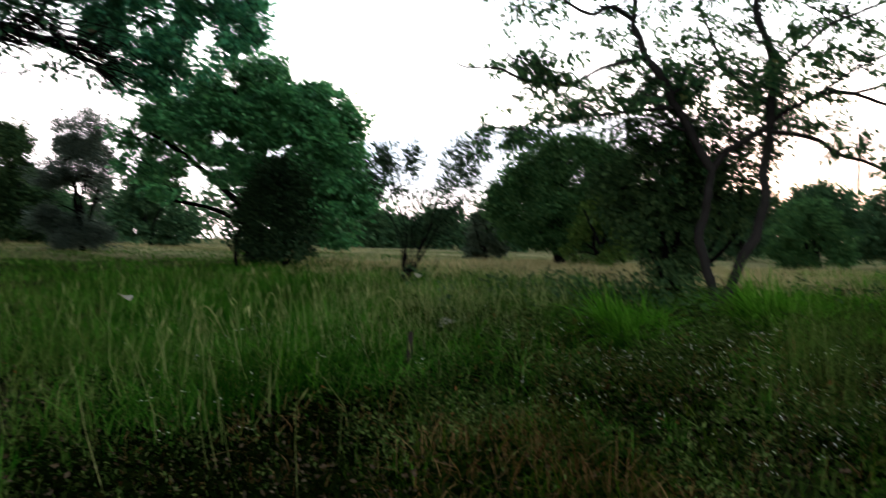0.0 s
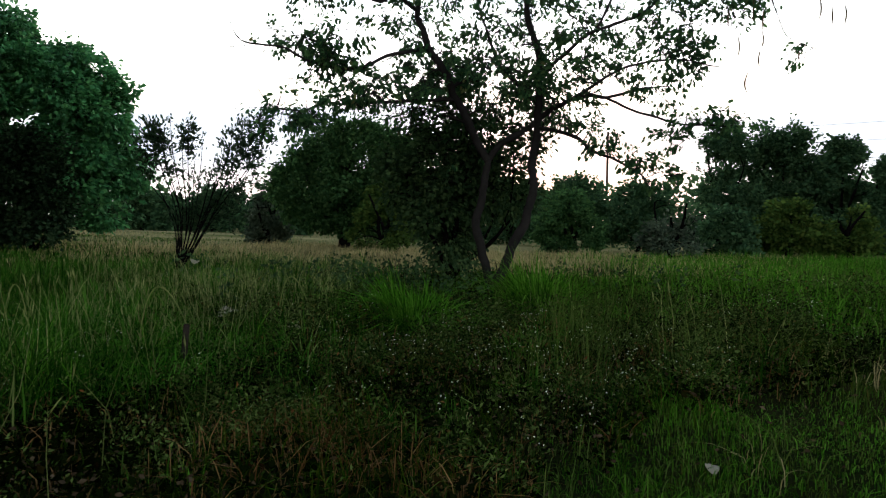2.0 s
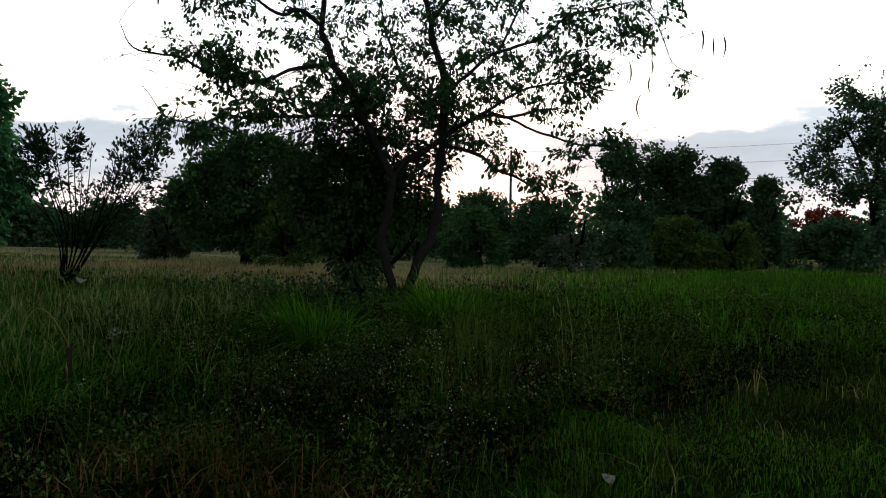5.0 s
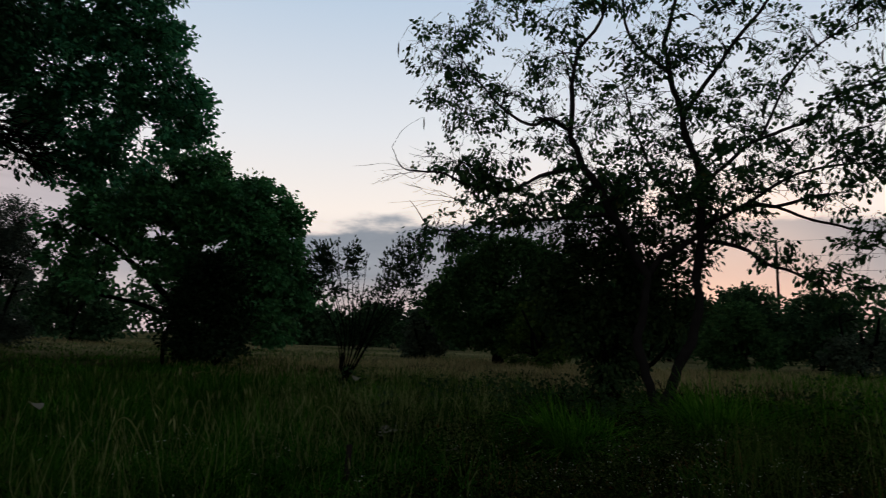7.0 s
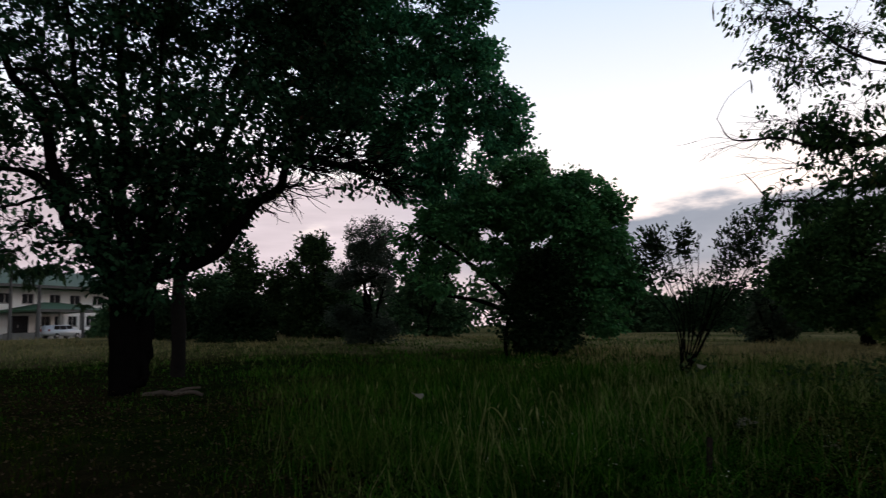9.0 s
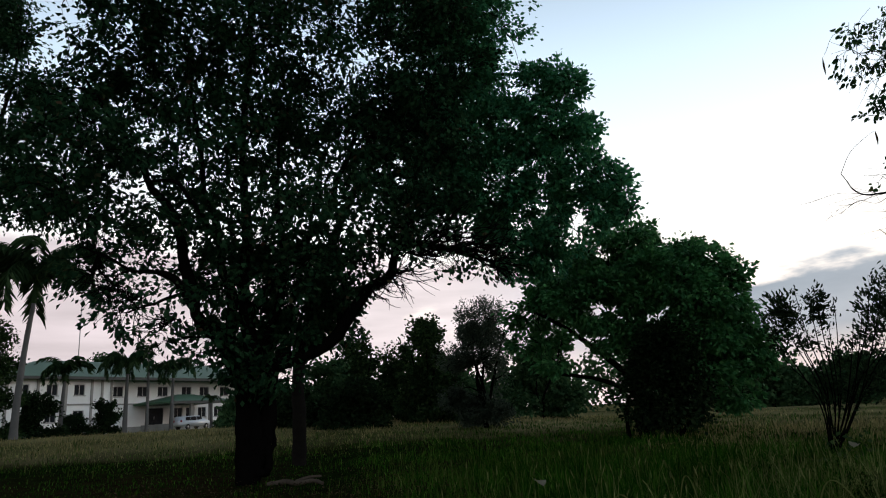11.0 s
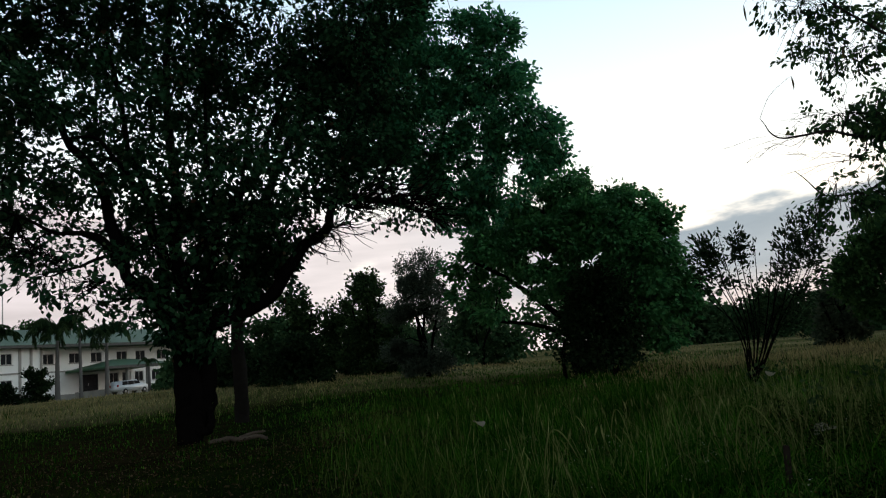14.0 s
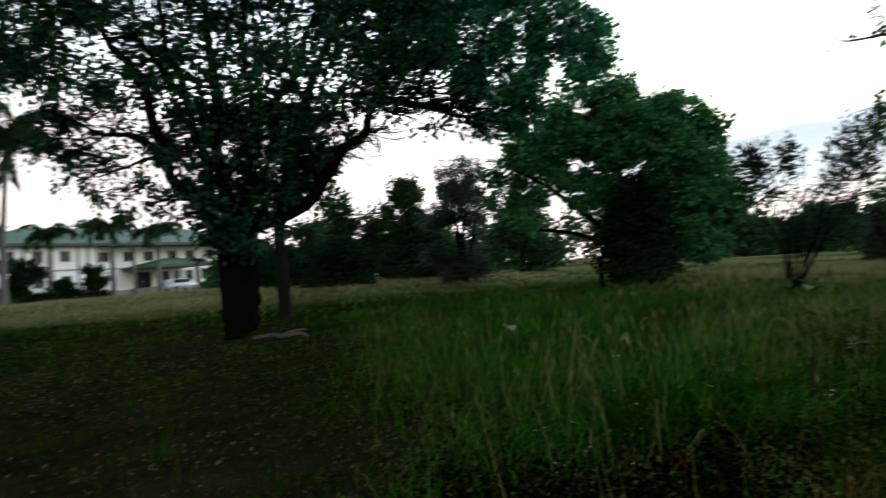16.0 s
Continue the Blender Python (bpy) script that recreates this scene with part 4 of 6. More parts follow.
def mango_tree():
    S = lambda az, el, d=24.0: spot(az, d, el)
    b = spot(-15.8, 24.6)
    limbs = [([b, S(-15.8, 2), S(-15.2, 6), S(-14.0, 11)], 0.30, 0.08), ([S(-15.8, 1), S(-18.5, 4), S(-21.5, 6.5), S(-24.0, 8)], 0.12, 0.04),
             ([S(-15.6, 2), S(-12.0, 5), S(-9.5, 7)], 0.16, 0.05), ([S(-16.4, 0.2), S(-19.0, 2.0), S(-22.0, 2.6), S(-23.4, 2.8)], 0.08, 0.03)]
    # pads along the rounded top and sides, then the inside
    lobes = [(S(az, el, 23.8), (r * 1.1, r * 1.1, r * 0.8), int(205 * r * r)) for az, el, r in (
        (-24.0, 7.6, 0.85), (-22.0, 9.6, 0.95), (-19.8, 10.9, 1.0), (-17.3, 11.9, 1.0), (-14.7, 12.5, 1.0), (-12.2, 11.9, 1.0), (-10.4, 10.4, 0.95), (-8.6, 9.0, 0.80), (-8.6, 6.6, 0.90), (-7.9, 4.2, 0.85), (-7.9, 2.2, 0.80), (-8.8, 0.2, 0.7))]
    lobes += [(S(az, el, 22.9), (r * 1.15, r, r * 0.6), int(200 * r * r)) for az, el, r in (
        (-20.4, 8.2, 0.95), (-17.8, 9.4, 1.0), (-15.0, 10.4, 1.0), (-12.0, 9.2, 1.0), (-10.6, 7.4, 0.95), (-23.0, 5.6, 0.85), (-18.6, 6.6, 0.80), (-11.6, 5.0, 0.95), (-10.0, 4.4, 0.9), (-24.4, 5.2, 0.6), (-22.6, 3.4, 0.6), (-10.6, 2.0, 0.9), (-13.8, 11.0, 0.8), (-18.0, 4.6, 0.55), (-15.4, 7.8, 0.75), (-16.0, 5.6, 0.8))]
    lobes += [(S(-17.0, 9.6, 25.5), (1.9, 1.2, 0.8), 260), (S(-11.0, 8.6, 25.5), (1.5, 1.2, 1.0), 220), (S(-21.4, 7.4, 25.5), (1.2, 1.0, 0.7), 130), (S(-9.6, 3.4, 25.0), (1.2, 1.0, 1.2), 220), (S(-14.0, 4.0, 25.6), (1.8, 1.0, 1.1), 220)]
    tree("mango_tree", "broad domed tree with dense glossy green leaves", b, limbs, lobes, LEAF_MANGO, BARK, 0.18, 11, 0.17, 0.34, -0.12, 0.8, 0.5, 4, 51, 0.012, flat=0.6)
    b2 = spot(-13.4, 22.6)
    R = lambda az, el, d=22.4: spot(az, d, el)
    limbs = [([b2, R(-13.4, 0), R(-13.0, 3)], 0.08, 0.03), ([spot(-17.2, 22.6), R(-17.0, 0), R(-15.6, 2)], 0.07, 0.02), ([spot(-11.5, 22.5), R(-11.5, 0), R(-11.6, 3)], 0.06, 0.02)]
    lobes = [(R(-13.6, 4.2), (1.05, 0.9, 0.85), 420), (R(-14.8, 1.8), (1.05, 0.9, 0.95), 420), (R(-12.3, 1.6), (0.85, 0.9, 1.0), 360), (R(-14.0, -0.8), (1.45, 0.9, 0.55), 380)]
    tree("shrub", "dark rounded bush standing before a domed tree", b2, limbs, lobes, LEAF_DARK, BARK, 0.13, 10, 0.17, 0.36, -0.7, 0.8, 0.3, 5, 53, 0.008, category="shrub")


mango_tree()


def thin_shrub():
    """Vase of thin stems with two leafy heads."""
    S = lambda az, el, d=14.6: spot(az, d, el)
    rng = np.random.default_rng(8)
    b = spot(-2.6, 14.6)
    limbs = []
    for az, el in ((-5.9, 5.2), (-5.3, 6.8), (-4.6, 6.4), (-4.0, 7.3), (-3.2, 6.8), (-2.7, 7.7), (-1.6, 5.8), (-0.6, 5.0), (0.2, 6.2), (0.8, 7.2), (1.6, 7.4), (2.6, 8.0), (3.0, 6.6), (2.4, 4.8), (-5.8, 3.4), (-4.4, 4.6), (1.4, 4.0), (-2.2, 4.4)):
        p0 = b + np.array([rng.normal(0, 0.14), rng.normal(0, 0.14), -0.05])
        k = S(-2.6 + (az + 2.6) * 0.32, -0.4 + rng.normal(0, 0.4))
        limbs.append(([p0, k, S(-2.6 + (az + 2.6) * 0.80, el * 0.60, 14.6 + rng.normal(0, 0.25)), S(az, el, 14.6 + rng.normal(0, 0.3))], 0.014, 0.005))
    lobes = [(S(az, el), (r * 1.15, r * 1.15, r * 1.25), int(270 * r * r)) for az, el, r in (
        (-4.4, 5.6, 0.46), (-3.2, 6.2, 0.38), (-5.2, 4.4, 0.34), (-4.9, 6.1, 0.34), (-3.6, 4.6, 0.40), (2.2, 6.4, 0.42), (2.6, 7.3, 0.26), (1.2, 5.4, 0.42), (2.3, 4.8, 0.38), (0.6, 4.0, 0.40), (-0.2, 2.4, 0.34), (1.2, 2.6, 0.36), (-2.0, 1.8, 0.34), (-1.0, 0.4, 0.36), (-2.8, -0.2, 0.30), (0.4, 0.4, 0.30))]
    tree("shrub", "thin vase-shaped shrub with two dark leafy heads", b, limbs, lobes, LEAF_SPRAY, BARK, 0.09, 8, 0.08, 0.22, -0.3, 1.8, -0.6, 3, 61, 0.004, category="shrub", fine=0)


thin_shrub()


# ---------- trees round the meadow ----------
def simple_tree(label, az, d, top, half, low, leaf, size, sprigs, seed, name="tree", stems=3, per=10, gap=-0.25, flat=1.0, lean=0.0, group="trees round the meadow", wide=0.42, bark=None, thick=0.16):
    """A tree of lobes between two elevations: az and half its width in degrees, top and low in degrees."""
    if size >= 0.2:
        size, per = size * 0.75, per + (3 if d < 50 else 1)
    rng = np.random.default_rng(seed)
    b = spot(az, d)
    if low < 0:
        low = min(low, 0.3 + math.degrees(math.atan2(b[2] - 1.6, d)))
    S = lambda a, e: spot(a, d + rng.normal(0, 0.3), e)
    deg = d * math.radians(1)
    limbs, lobes = [], []
    hub = b + np.array([0, 0, max(0.4, (1.6 + d * math.tan(radians(low)) - b[2]) * 0.7)])
    limbs.append(([b - np.array([0, 0, 0.1]), (b + hub) / 2 + rng.normal(0, 0.06, 3), hub], thick, thick * 0.7))
    mid_el = (top + low) / 2
    for k in range(stems):
        f = (k + 0.5) / stems * 2 - 1
        limbs.append(([hub, hub + (S(az + lean + f * half * 0.4, mid_el) - hub) * 0.6 + rng.normal(0, 0.15, 3), S(az + lean + f * half * 0.7, low + (top - low) * rng.uniform(0.6, 0.85))], thick * 0.6, 0.03))
    m = max(4, int(round(3 + half * 1.1)))
    for k in range(m * 3):
        f = ((k + rng.uniform(0.2, 0.8)) / (m * 3)) * 2 - 1
        h = rng.uniform(0.0, 0.5) if k % 2 else rng.uniform(0.5, 1.0)
        edge = math.sqrt(max(0.05, 1 - f * f)) ** flat
        el = low + (top - low) * (0.02 + 0.82 * h * edge if low < 0 else 0.10 + 0.74 * h * edge)
        r = deg * min(half, (top - low)) * rng.uniform(0.28, 0.46)
        lobes.append((S(az + lean + f * half * 0.78, el), (r * 1.15, r, r * 0.8), max(8, int(sprigs / (m * 2.4)))))
    lobes.append((S(az + lean, low + (top - low) * 0.82), (deg * half * 0.68, deg * half * 0.5, deg * (top - low) * 0.14), int(sprigs / m)))
    if low < 0:
        lobes.append((S(az + lean, low + (top - low) * 0.48), (deg * half * 0.68, deg * half * 0.5, deg * (top - low) * 0.30), int(sprigs / m * 0.8)))
    return tree(name, label, b, limbs, lobes, leaf, bark or BARK, size, per, size * 1.1, wide, gap, 0.6, 0.3, 3, seed, 0.014, group, "tree" if name == "tree" else "shrub", True)




def dome_tree():
    S = lambda az, el, d=31.0: spot(az, d, el)
    b = spot(9.4, 31.0)
    limbs = [([b, S(9.4, 0.5), S(9.6, 4.0), S(10.0, 6.5)], 0.26, 0.06), ([S(9.4, 0.2), S(7.4, 2.6), S(5.4, 4.2)], 0.16, 0.04), ([S(9.5, 1.0), S(11.8, 3.4), S(13.6, 5.0)], 0.16, 0.04)]
    lobes = [(S(az, el), (r * 1.15, r, r * 0.75), int(170 * r * r)) for az, el, r in (
        (4.9, 3.9, 0.85), (6.2, 5.0, 0.95), (7.6, 6.5, 0.85), (9.2, 7.5, 0.80), (10.8, 7.5, 0.80), (12.4, 6.6, 0.95), (14.0, 5.6, 1.1), (8.4, 4.6, 1.2), (11.0, 5.0, 1.3), (4.6, 2.4, 0.75), (6.4, 2.4, 1.0), (9.0, 2.4, 1.3),
        (12.0, 2.6, 1.4), (15.0, 3.0, 1.4), (7.2, 0.2, 0.9), (10.0, 0.2, 1.2), (13.0, 0.2, 1.2), (5.2, 0.6, 0.6), (15.6, 0.4, 1.1))]
    tree("tree", "rounded dark green tree, leafy down to the grass", b, limbs, lobes, LEAF_DOME, BARK, 0.17, 13, 0.19, 0.42, -0.32, 0.9, 0.3, 3, 101, 0.014, "trees round the meadow", far=True)


dome_tree()
simple_tree("low greyish bush beside a rounded tree", 3.2, 33.0, 2.2, 1.8, -1.0, LEAF_GREY, 0.24, 200, 102, name="shrub")
simple_tree("yellowish green bush at the meadow's edge", 12.6, 27.0, 3.6, 2.6, -1.4, LEAF_YELLOW, 0.20, 420, 103, name="shrub")
simple_tree("green bush under taller trees", 28.0, 34.0, 3.0, 3.0, -1.6, LEAF_DOME, 0.22, 460, 104, name="shrub")
simple_tree("dull green tree at the meadow's edge", 28.5, 46.0, 4.4, 3.6, 0.0, LEAF_FAR, 0.34, 380, 105)
simple_tree("dull green tree at the meadow's edge", 33.5, 44.0, 3.8, 3.2, -0.6, LEAF_FAR, 0.32, 380, 106)
simple_tree("dark leafless-looking bush of thin stems", 36.0, 26.0, 2.6, 2.6, -2.0, LEAF_GREY, 0.13, 200, 107, name="shrub", gap=0.0)
simple_tree("airy tree with tufted green crown", 39.8, 36.0, 8.4, 3.0, -0.8, LEAF_FAR, 0.22, 900, 108, gap=-0.1)
simple_tree("broad dark green tree", 43.8, 38.0, 8.2, 3.8, -0.6, LEAF_FAR, 0.24, 1700, 109, thick=0.22, gap=-0.35)
simple_tree("broad dark green tree", 47.8, 39.0, 6.9, 2.6, -0.6, LEAF_FAR, 0.24, 1100, 110, thick=0.2, gap=-0.35)
simple_tree("dense dark cone-shaped tree", 50.6, 37.0, 5.5, 1.6, -1.0, LEAF_FAR, 0.22, 800, 111, gap=-0.6, flat=2.0)
simple_tree("yellowish green bush at the meadow's edge", 44.4, 31.0, 2.2, 2.6, -1.6, LEAF_YELLOW, 0.22, 340, 112, name="shrub")
simple_tree("yellowish green bush at the meadow's edge", 48.4, 31.5, 1.9, 1.8, -1.6, LEAF_YELLOW, 0.22, 260, 113, name="shrub")
simple_tree("tree covered in red blossom", 54.6, 52.0, 2.8, 2.2, 0.6, FLOWER_RED, 0.30, 150, 114)
simple_tree("tall airy tree with feathery crown", 57.6, 38.0, 12.6, 5.0, 2.6, LEAF_FAR, 0.18, 1300, 115, gap=0.0, thick=0.2)
simple_tree("green bush at the meadow's edge", 55.0, 33.0, 1.8, 3.0, -1.6, LEAF_FAR, 0.24, 420, 116, name="shrub")
simple_tree("green bush at the meadow's edge", 40.0, 30.0, 1.6, 2.4, -1.8, LEAF_FAR, 0.22, 300, 117, name="shrub")
simple_tree("small dense tree at the meadow's edge", 60.5, 34.0, 5.0, 3.2, -0.5, LEAF_FAR, 0.26, 420, 118)
# trees on the far side, towards the building
simple_tree("thin feathery grey-green tree with a dark leaning trunk", -28.2, 31.0, 9.8, 3.5, -0.6, LEAF_PALE, 0.10, 3000, 121, gap=0.0, thick=0.13, stems=5, wide=0.3)
simple_tree("dense dark green tree", -32.8, 37.0, 8.4, 2.6, -1.0, LEAF_THICKET, 0.24, 900, 122, gap=-0.6, flat=1.4)
simple_tree("dark green tree at the meadow's edge", -38.6, 40.0, 7.2, 2.8, -0.6, LEAF_THICKET, 0.26, 560, 123)
simple_tree("dark green tree at the meadow's edge", -35.2, 43.0, 6.3, 2.6, -0.6, LEAF_THICKET, 0.28, 460, 144)
simple_tree("green bushy tree at the meadow's edge", -41.0, 36.0, 5.2, 2.6, -0.6, LEAF_FAR, 0.26, 420, 124)
simple_tree("dark green tree at the meadow's edge", -30.4, 46.0, 5.0, 2.6, -0.2, LEAF_FAR, 0.32, 380, 125)
simple_tree("dark green tree at the meadow's edge", -23.5, 44.0, 5.4, 3.4, -0.2, LEAF_FAR, 0.32, 460, 126)
simple_tree("dark bush beyond tan grass", -38.8, 33.0, 3.4, 2.6, -0.8, LEAF_DARK, 0.24, 420, 141, name="shrub", gap=-0.5)
simple_tree("dark bush beyond tan grass", -43.6, 36.0, 3.0, 2.6, -0.8, LEAF_DARK, 0.24, 380, 142, name="shrub", gap=-0.5)
simple_tree("dark bush beyond tan grass", -31.0, 38.0, 3.6, 3.0, -0.8, LEAF_FAR, 0.26, 420, 143, name="shrub", gap=-0.4)
simple_tree("dull green bush in the distance", -6.2, 60.0, 2.2, 2.6, -0.6, LEAF_FAR, 0.42, 260, 127, name="shrub")
simple_tree("dull green tree in the distance", -1.2, 62.0, 2.6, 3.0, -0.6, LEAF_FAR, 0.44, 300, 128)
simple_tree("dull green tree in the distance", 4.0, 58.0, 3.6, 3.0, -0.6, LEAF_FAR, 0.42, 300, 129)
simple_tree("dull green tree in the distance", 17.0, 56.0, 4.6, 4.0, -0.6, LEAF_FAR, 0.42, 420, 130)
simple_tree("dull green tree in the distance", 23.0, 54.0, 4.2, 3.4, -0.6, LEAF_FAR, 0.40, 380, 131)
simple_tree("dark green tree at the meadow's edge", -46.0, 44.0, 3.6, 3.2, -0.6, LEAF_FAR, 0.32, 420, 132)
simple_tree("dark tall tree at the edge of the group", -66.4, 24.0, 35.0, 6.0, 13.5, LEAF_BIG, 0.14, 3000, 133, gap=-0.15, thick=0.20, stems=2, wide=0.3)


def far_woods():
    """Continuous woodland beyond the meadow, too far off to tell trees apart."""
    rng = np.random.default_rng(301)
    soups, F, n = [], [], 0
    for az in np.arange(-48, 66, 0.75):
        d = 74 + 9 * math.sin(az * 0.31) + rng.normal(0, 3)
        top = 1.7 + 0.7 * math.sin(az * 0.9) + 0.5 * math.sin(az * 2.3 + 1) + rng.normal(0, 0.25) + (1.4 if 15 < az < 36 else 2.0 if 36 <= az < 52 else 1.5 if -40 < az < -11 else 0)
        b = spot(az, d)
        h = 1.6 + d * math.tan(radians(top)) - b[2]
        k = 200
        p = unit(rng.normal(0, 1, (k, 3))) * rng.uniform(0, 1, (k, 1)) ** 0.4
        at = b + np.array([0, 0, h * 0.5]) + p * np.array([1.5, 1.2, h * 0.52])
        V, f = leaf_arrays(rng, at, 0.55, p + np.array([0, 0, 0.2]), 0.42, 0.3, 0.6)
        soups.append(V), F.append(f + n)
        n += len(V)
    tagged(put("far_woods", raw_mesh("far_woods", np.concatenate(soups), [np.concatenate(F)], LEAF_FAR)), "dull green belt of woodland beyond a meadow", "woods", kind="stuff")


far_woods()


# ---------- palms, building, car ----------
def frond_mesh(rng, length, hang):
    soup = Soup()
    t = np.linspace(0, 1, 12)
    ang = np.radians(66 - (105 + 50 * hang) * t)
    step = length / 11
    x = np.concatenate([[0], np.cumsum(np.cos(ang[:-1]) * step)])
    z = np.concatenate([[0], np.cumsum(np.sin(ang[:-1]) * step)])
    line = np.stack([x, 0.04 * length * np.sin(t * 3), z], -1)
    soup.tube(line, np.linspace(0.03, 0.006, 12), 4)
    n = 44
    u = np.repeat(np.linspace(0.12, 1.0, n), 2)
    sgn = np.tile([1.0, -1.0], n)
    at = np.stack([np.interp(u, t, line[:, k]) for k in range(3)], -1)
    axis = np.stack([np.full(2 * n, 0.45), sgn * 0.7, np.full(2 * n, -0.75 - 0.3 * hang)], -1)
    V, F = leaf_arrays(rng, at, length * 0.27, axis, 0.034, 0.3, 0.10)
    soup.v.append(V)
    soup.f3.append(F + soup.n)
    soup.n += len(V)
    return soup.mesh("frond", PALM_LEAF, False)


def palm(az, d, top, rad, length, label, seed, count=13, tilt=0.0):
    rng = np.random.default_rng(seed)
    b = spot(az, d)
    h = 1.6 + d * math.tan(radians(top)) - b[2]
    root = thing("palm_tree", b, label, "palm tree", "royal palms")
    t = np.linspace(0, 1, 14)
    lean = rng.normal(0, 0.02, 2) * h + tilt * np.array([math.cos(radians(az)), -math.sin(radians(az))])
    line = np.stack([lean[0] * t ** 2, lean[1] * t ** 2, -0.1 + (h + 0.1) * t], -1)
    soup = Soup()
    soup.tube(line, rad * (1.25 - 0.55 * t + 0.25 * np.exp(-(t / 0.08) ** 2)) * (1 + 0.03 * np.sin(t * 60)), 10)
    put("trunk", soup.mesh("trunk", PALM_TRUNK), root)
    soup = Soup()
    s = np.linspace(0, 1, 6)
    soup.tube(line[-1] + np.stack([0 * s, 0 * s, s * length * 0.35], -1), rad * np.array([0.75, 0.95, 0.85, 0.6, 0.4, 0.15]), 8)
    put("crownshaft", soup.mesh("crownshaft", PALM_LEAF), root, "smooth green crownshaft")
    meshes = [frond_mesh(rng, length, hang) for hang in (0.4, 0.9, 1.5)]
    for k in range(count):
        ob = put("frond", meshes[k % 3], root)
        ob.matrix_local = Matrix.Translation(line[-1] + np.array([0, 0, length * 0.33])) @ pose(0, 0, 0, 0, rng.uniform(-20, 22), k * 360 / count * 1.0 + rng.uniform(-12, 12))


palm(-62.9, 52.0, 9.4, 0.19, 5.4, "tall royal palm with a pale grey trunk", 201, tilt=0.45)
palm(-55.9, 62.0, 4.3, 0.16, 2.7, "royal palm with drooping fronds before a building", 202)
palm(-54.4, 62.0, 5.9, 0.12, 1.1, "slender royal palm with a small crown before a building", 203, 6)
palm(-52.7, 63.0, 3.9, 0.15, 2.4, "royal palm with drooping fronds before a building", 204, 11)
palm(-60.1, 66.0, 3.9, 0.16, 2.6, "royal palm half hidden by bushes", 205)
palm(-49.8, 72.0, 1.9, 0.13, 1.2, "slender royal palm with a small crown before a building", 207, 6)
simple_tree("dense dark bush before a building", -61.7, 64.0, 3.4, 1.9, -0.3, LEAF_DARK, 0.28, 420, 211, name="shrub", group="bushes by the building")
simple_tree("clipped dark bush before a building", -59.3, 67.0, 1.5, 1.2, -0.2, LEAF_DARK, 0.24, 240, 217, name="shrub", group="bushes by the building")
simple_tree("clipped dark bush before a building", -57.3, 66.0, 2.7, 1.2, -0.2, LEAF_DARK, 0.28, 260, 212, name="shrub", group="bushes by the building")
simple_tree("dark leafy tree beside a tall palm", -64.6, 58.0, 8.6, 2.3, -0.4, LEAF_THICKET, 0.26, 900, 213, gap=-0.3)
simple_tree("dark tree behind a green roof", -57.4, 135.0, 6.0, 1.6, 3.2, LEAF_FAR, 0.6, 200, 214)
simple_tree("dark tree behind a green roof", -51.5, 140.0, 4.9, 3.2, 2.6, LEAF_FAR, 0.6, 260, 215)
simple_tree("bush beside a building", -48.0, 72.0, 2.2, 1.6, -0.4, LEAF_FAR, 0.34, 240, 216, name="shrub", group="bushes by the building")


def walled(bm, x0, x1, z0, z1, y0, y1, holes):
    """A wall along x with thickness y0..y1 and rectangular openings (x0, x1, z0, z1)."""
    xs = sorted({x0, x1, *[v for h in holes for v in h[:2]]})
    zs = sorted({z0, z1, *[v for h in holes for v in h[2:]]})
    for a, b in zip(xs, xs[1:]):
        for c, d in zip(zs, zs[1:]):
            mx, mz = (a + b) / 2, (c + d) / 2
            if not any(h[0] < mx < h[1] and h[2] < mz < h[3] for h in holes):
                block(bm, a, b, y0, y1, c, d)
    bmesh.ops.remove_doubles(bm, verts=bm.verts, dist=0.001)
    return bm


def hip_roof(bm, x0, x1, y0, y1, z, h, thick=0.25):
    r = min(x1 - x0, y1 - y0) / 2
    low = [bm.verts.new((x, y, z)) for x, y in ((x0, y0), (x1, y0), (x1, y1), (x0, y1))]
    eave = [bm.verts.new((x, y, z + thick)) for x, y in ((x0, y0), (x1, y0), (x1, y1), (x0, y1))]
    ym = (y0 + y1) / 2
    a, b = bm.verts.new((x0 + r, ym, z + thick + h)), bm.verts.new((x1 - r, ym, z + thick + h))
    bm.faces.new(low[::-1])
    for i in range(4):
        bm.faces.new((low[i], low[(i + 1) % 4], eave[(i + 1) % 4], eave[i]))
    bm.faces.new((eave[0], eave[1], b, a))
    bm.faces.new((eave[1], eave[2], b))
    bm.faces.new((eave[2], eave[3], a, b))
    bm.faces.new((eave[3], eave[0], a))
    return bm


def window_in(parent, x0, x1, z0, z1, y):
    win = part("window", block(block(block(block(bmesh.new(), x0, x1, y, y + 0.08, z1 - 0.07, z1), x0, x1, y, y + 0.08, z0, z0 + 0.07), x0, x0 + 0.07, y, y + 0.08, z0 + 0.07, z1 - 0.07), x1 - 0.07, x1, y, y + 0.08, z0 + 0.07, z1 - 0.07), FRAME_PAINT, parent)
    xm = (x0 + x1) / 2
    part("mullion", block(bmesh.new(), xm - 0.035, xm + 0.035, y, y + 0.08, z0 + 0.07, z1 - 0.07), FRAME_PAINT, win)
    part("pane", block(bmesh.new(), x0 + 0.07, xm - 0.035, y + 0.03, y + 0.05, z0 + 0.07, z1 - 0.07), GLASS, win, "dark window glass")
    part("pane", block(bmesh.new(), xm + 0.035, x1 - 0.07, y + 0.03, y + 0.05, z0 + 0.07, z1 - 0.07), GLASS, win, "dark window glass")
    part("window_sill", block(bmesh.new(), x0 - 0.1, x1 + 0.1, y - 0.18, y + 0.0, z0 - 0.1, z0 - 0.004), CONCRETE, win)


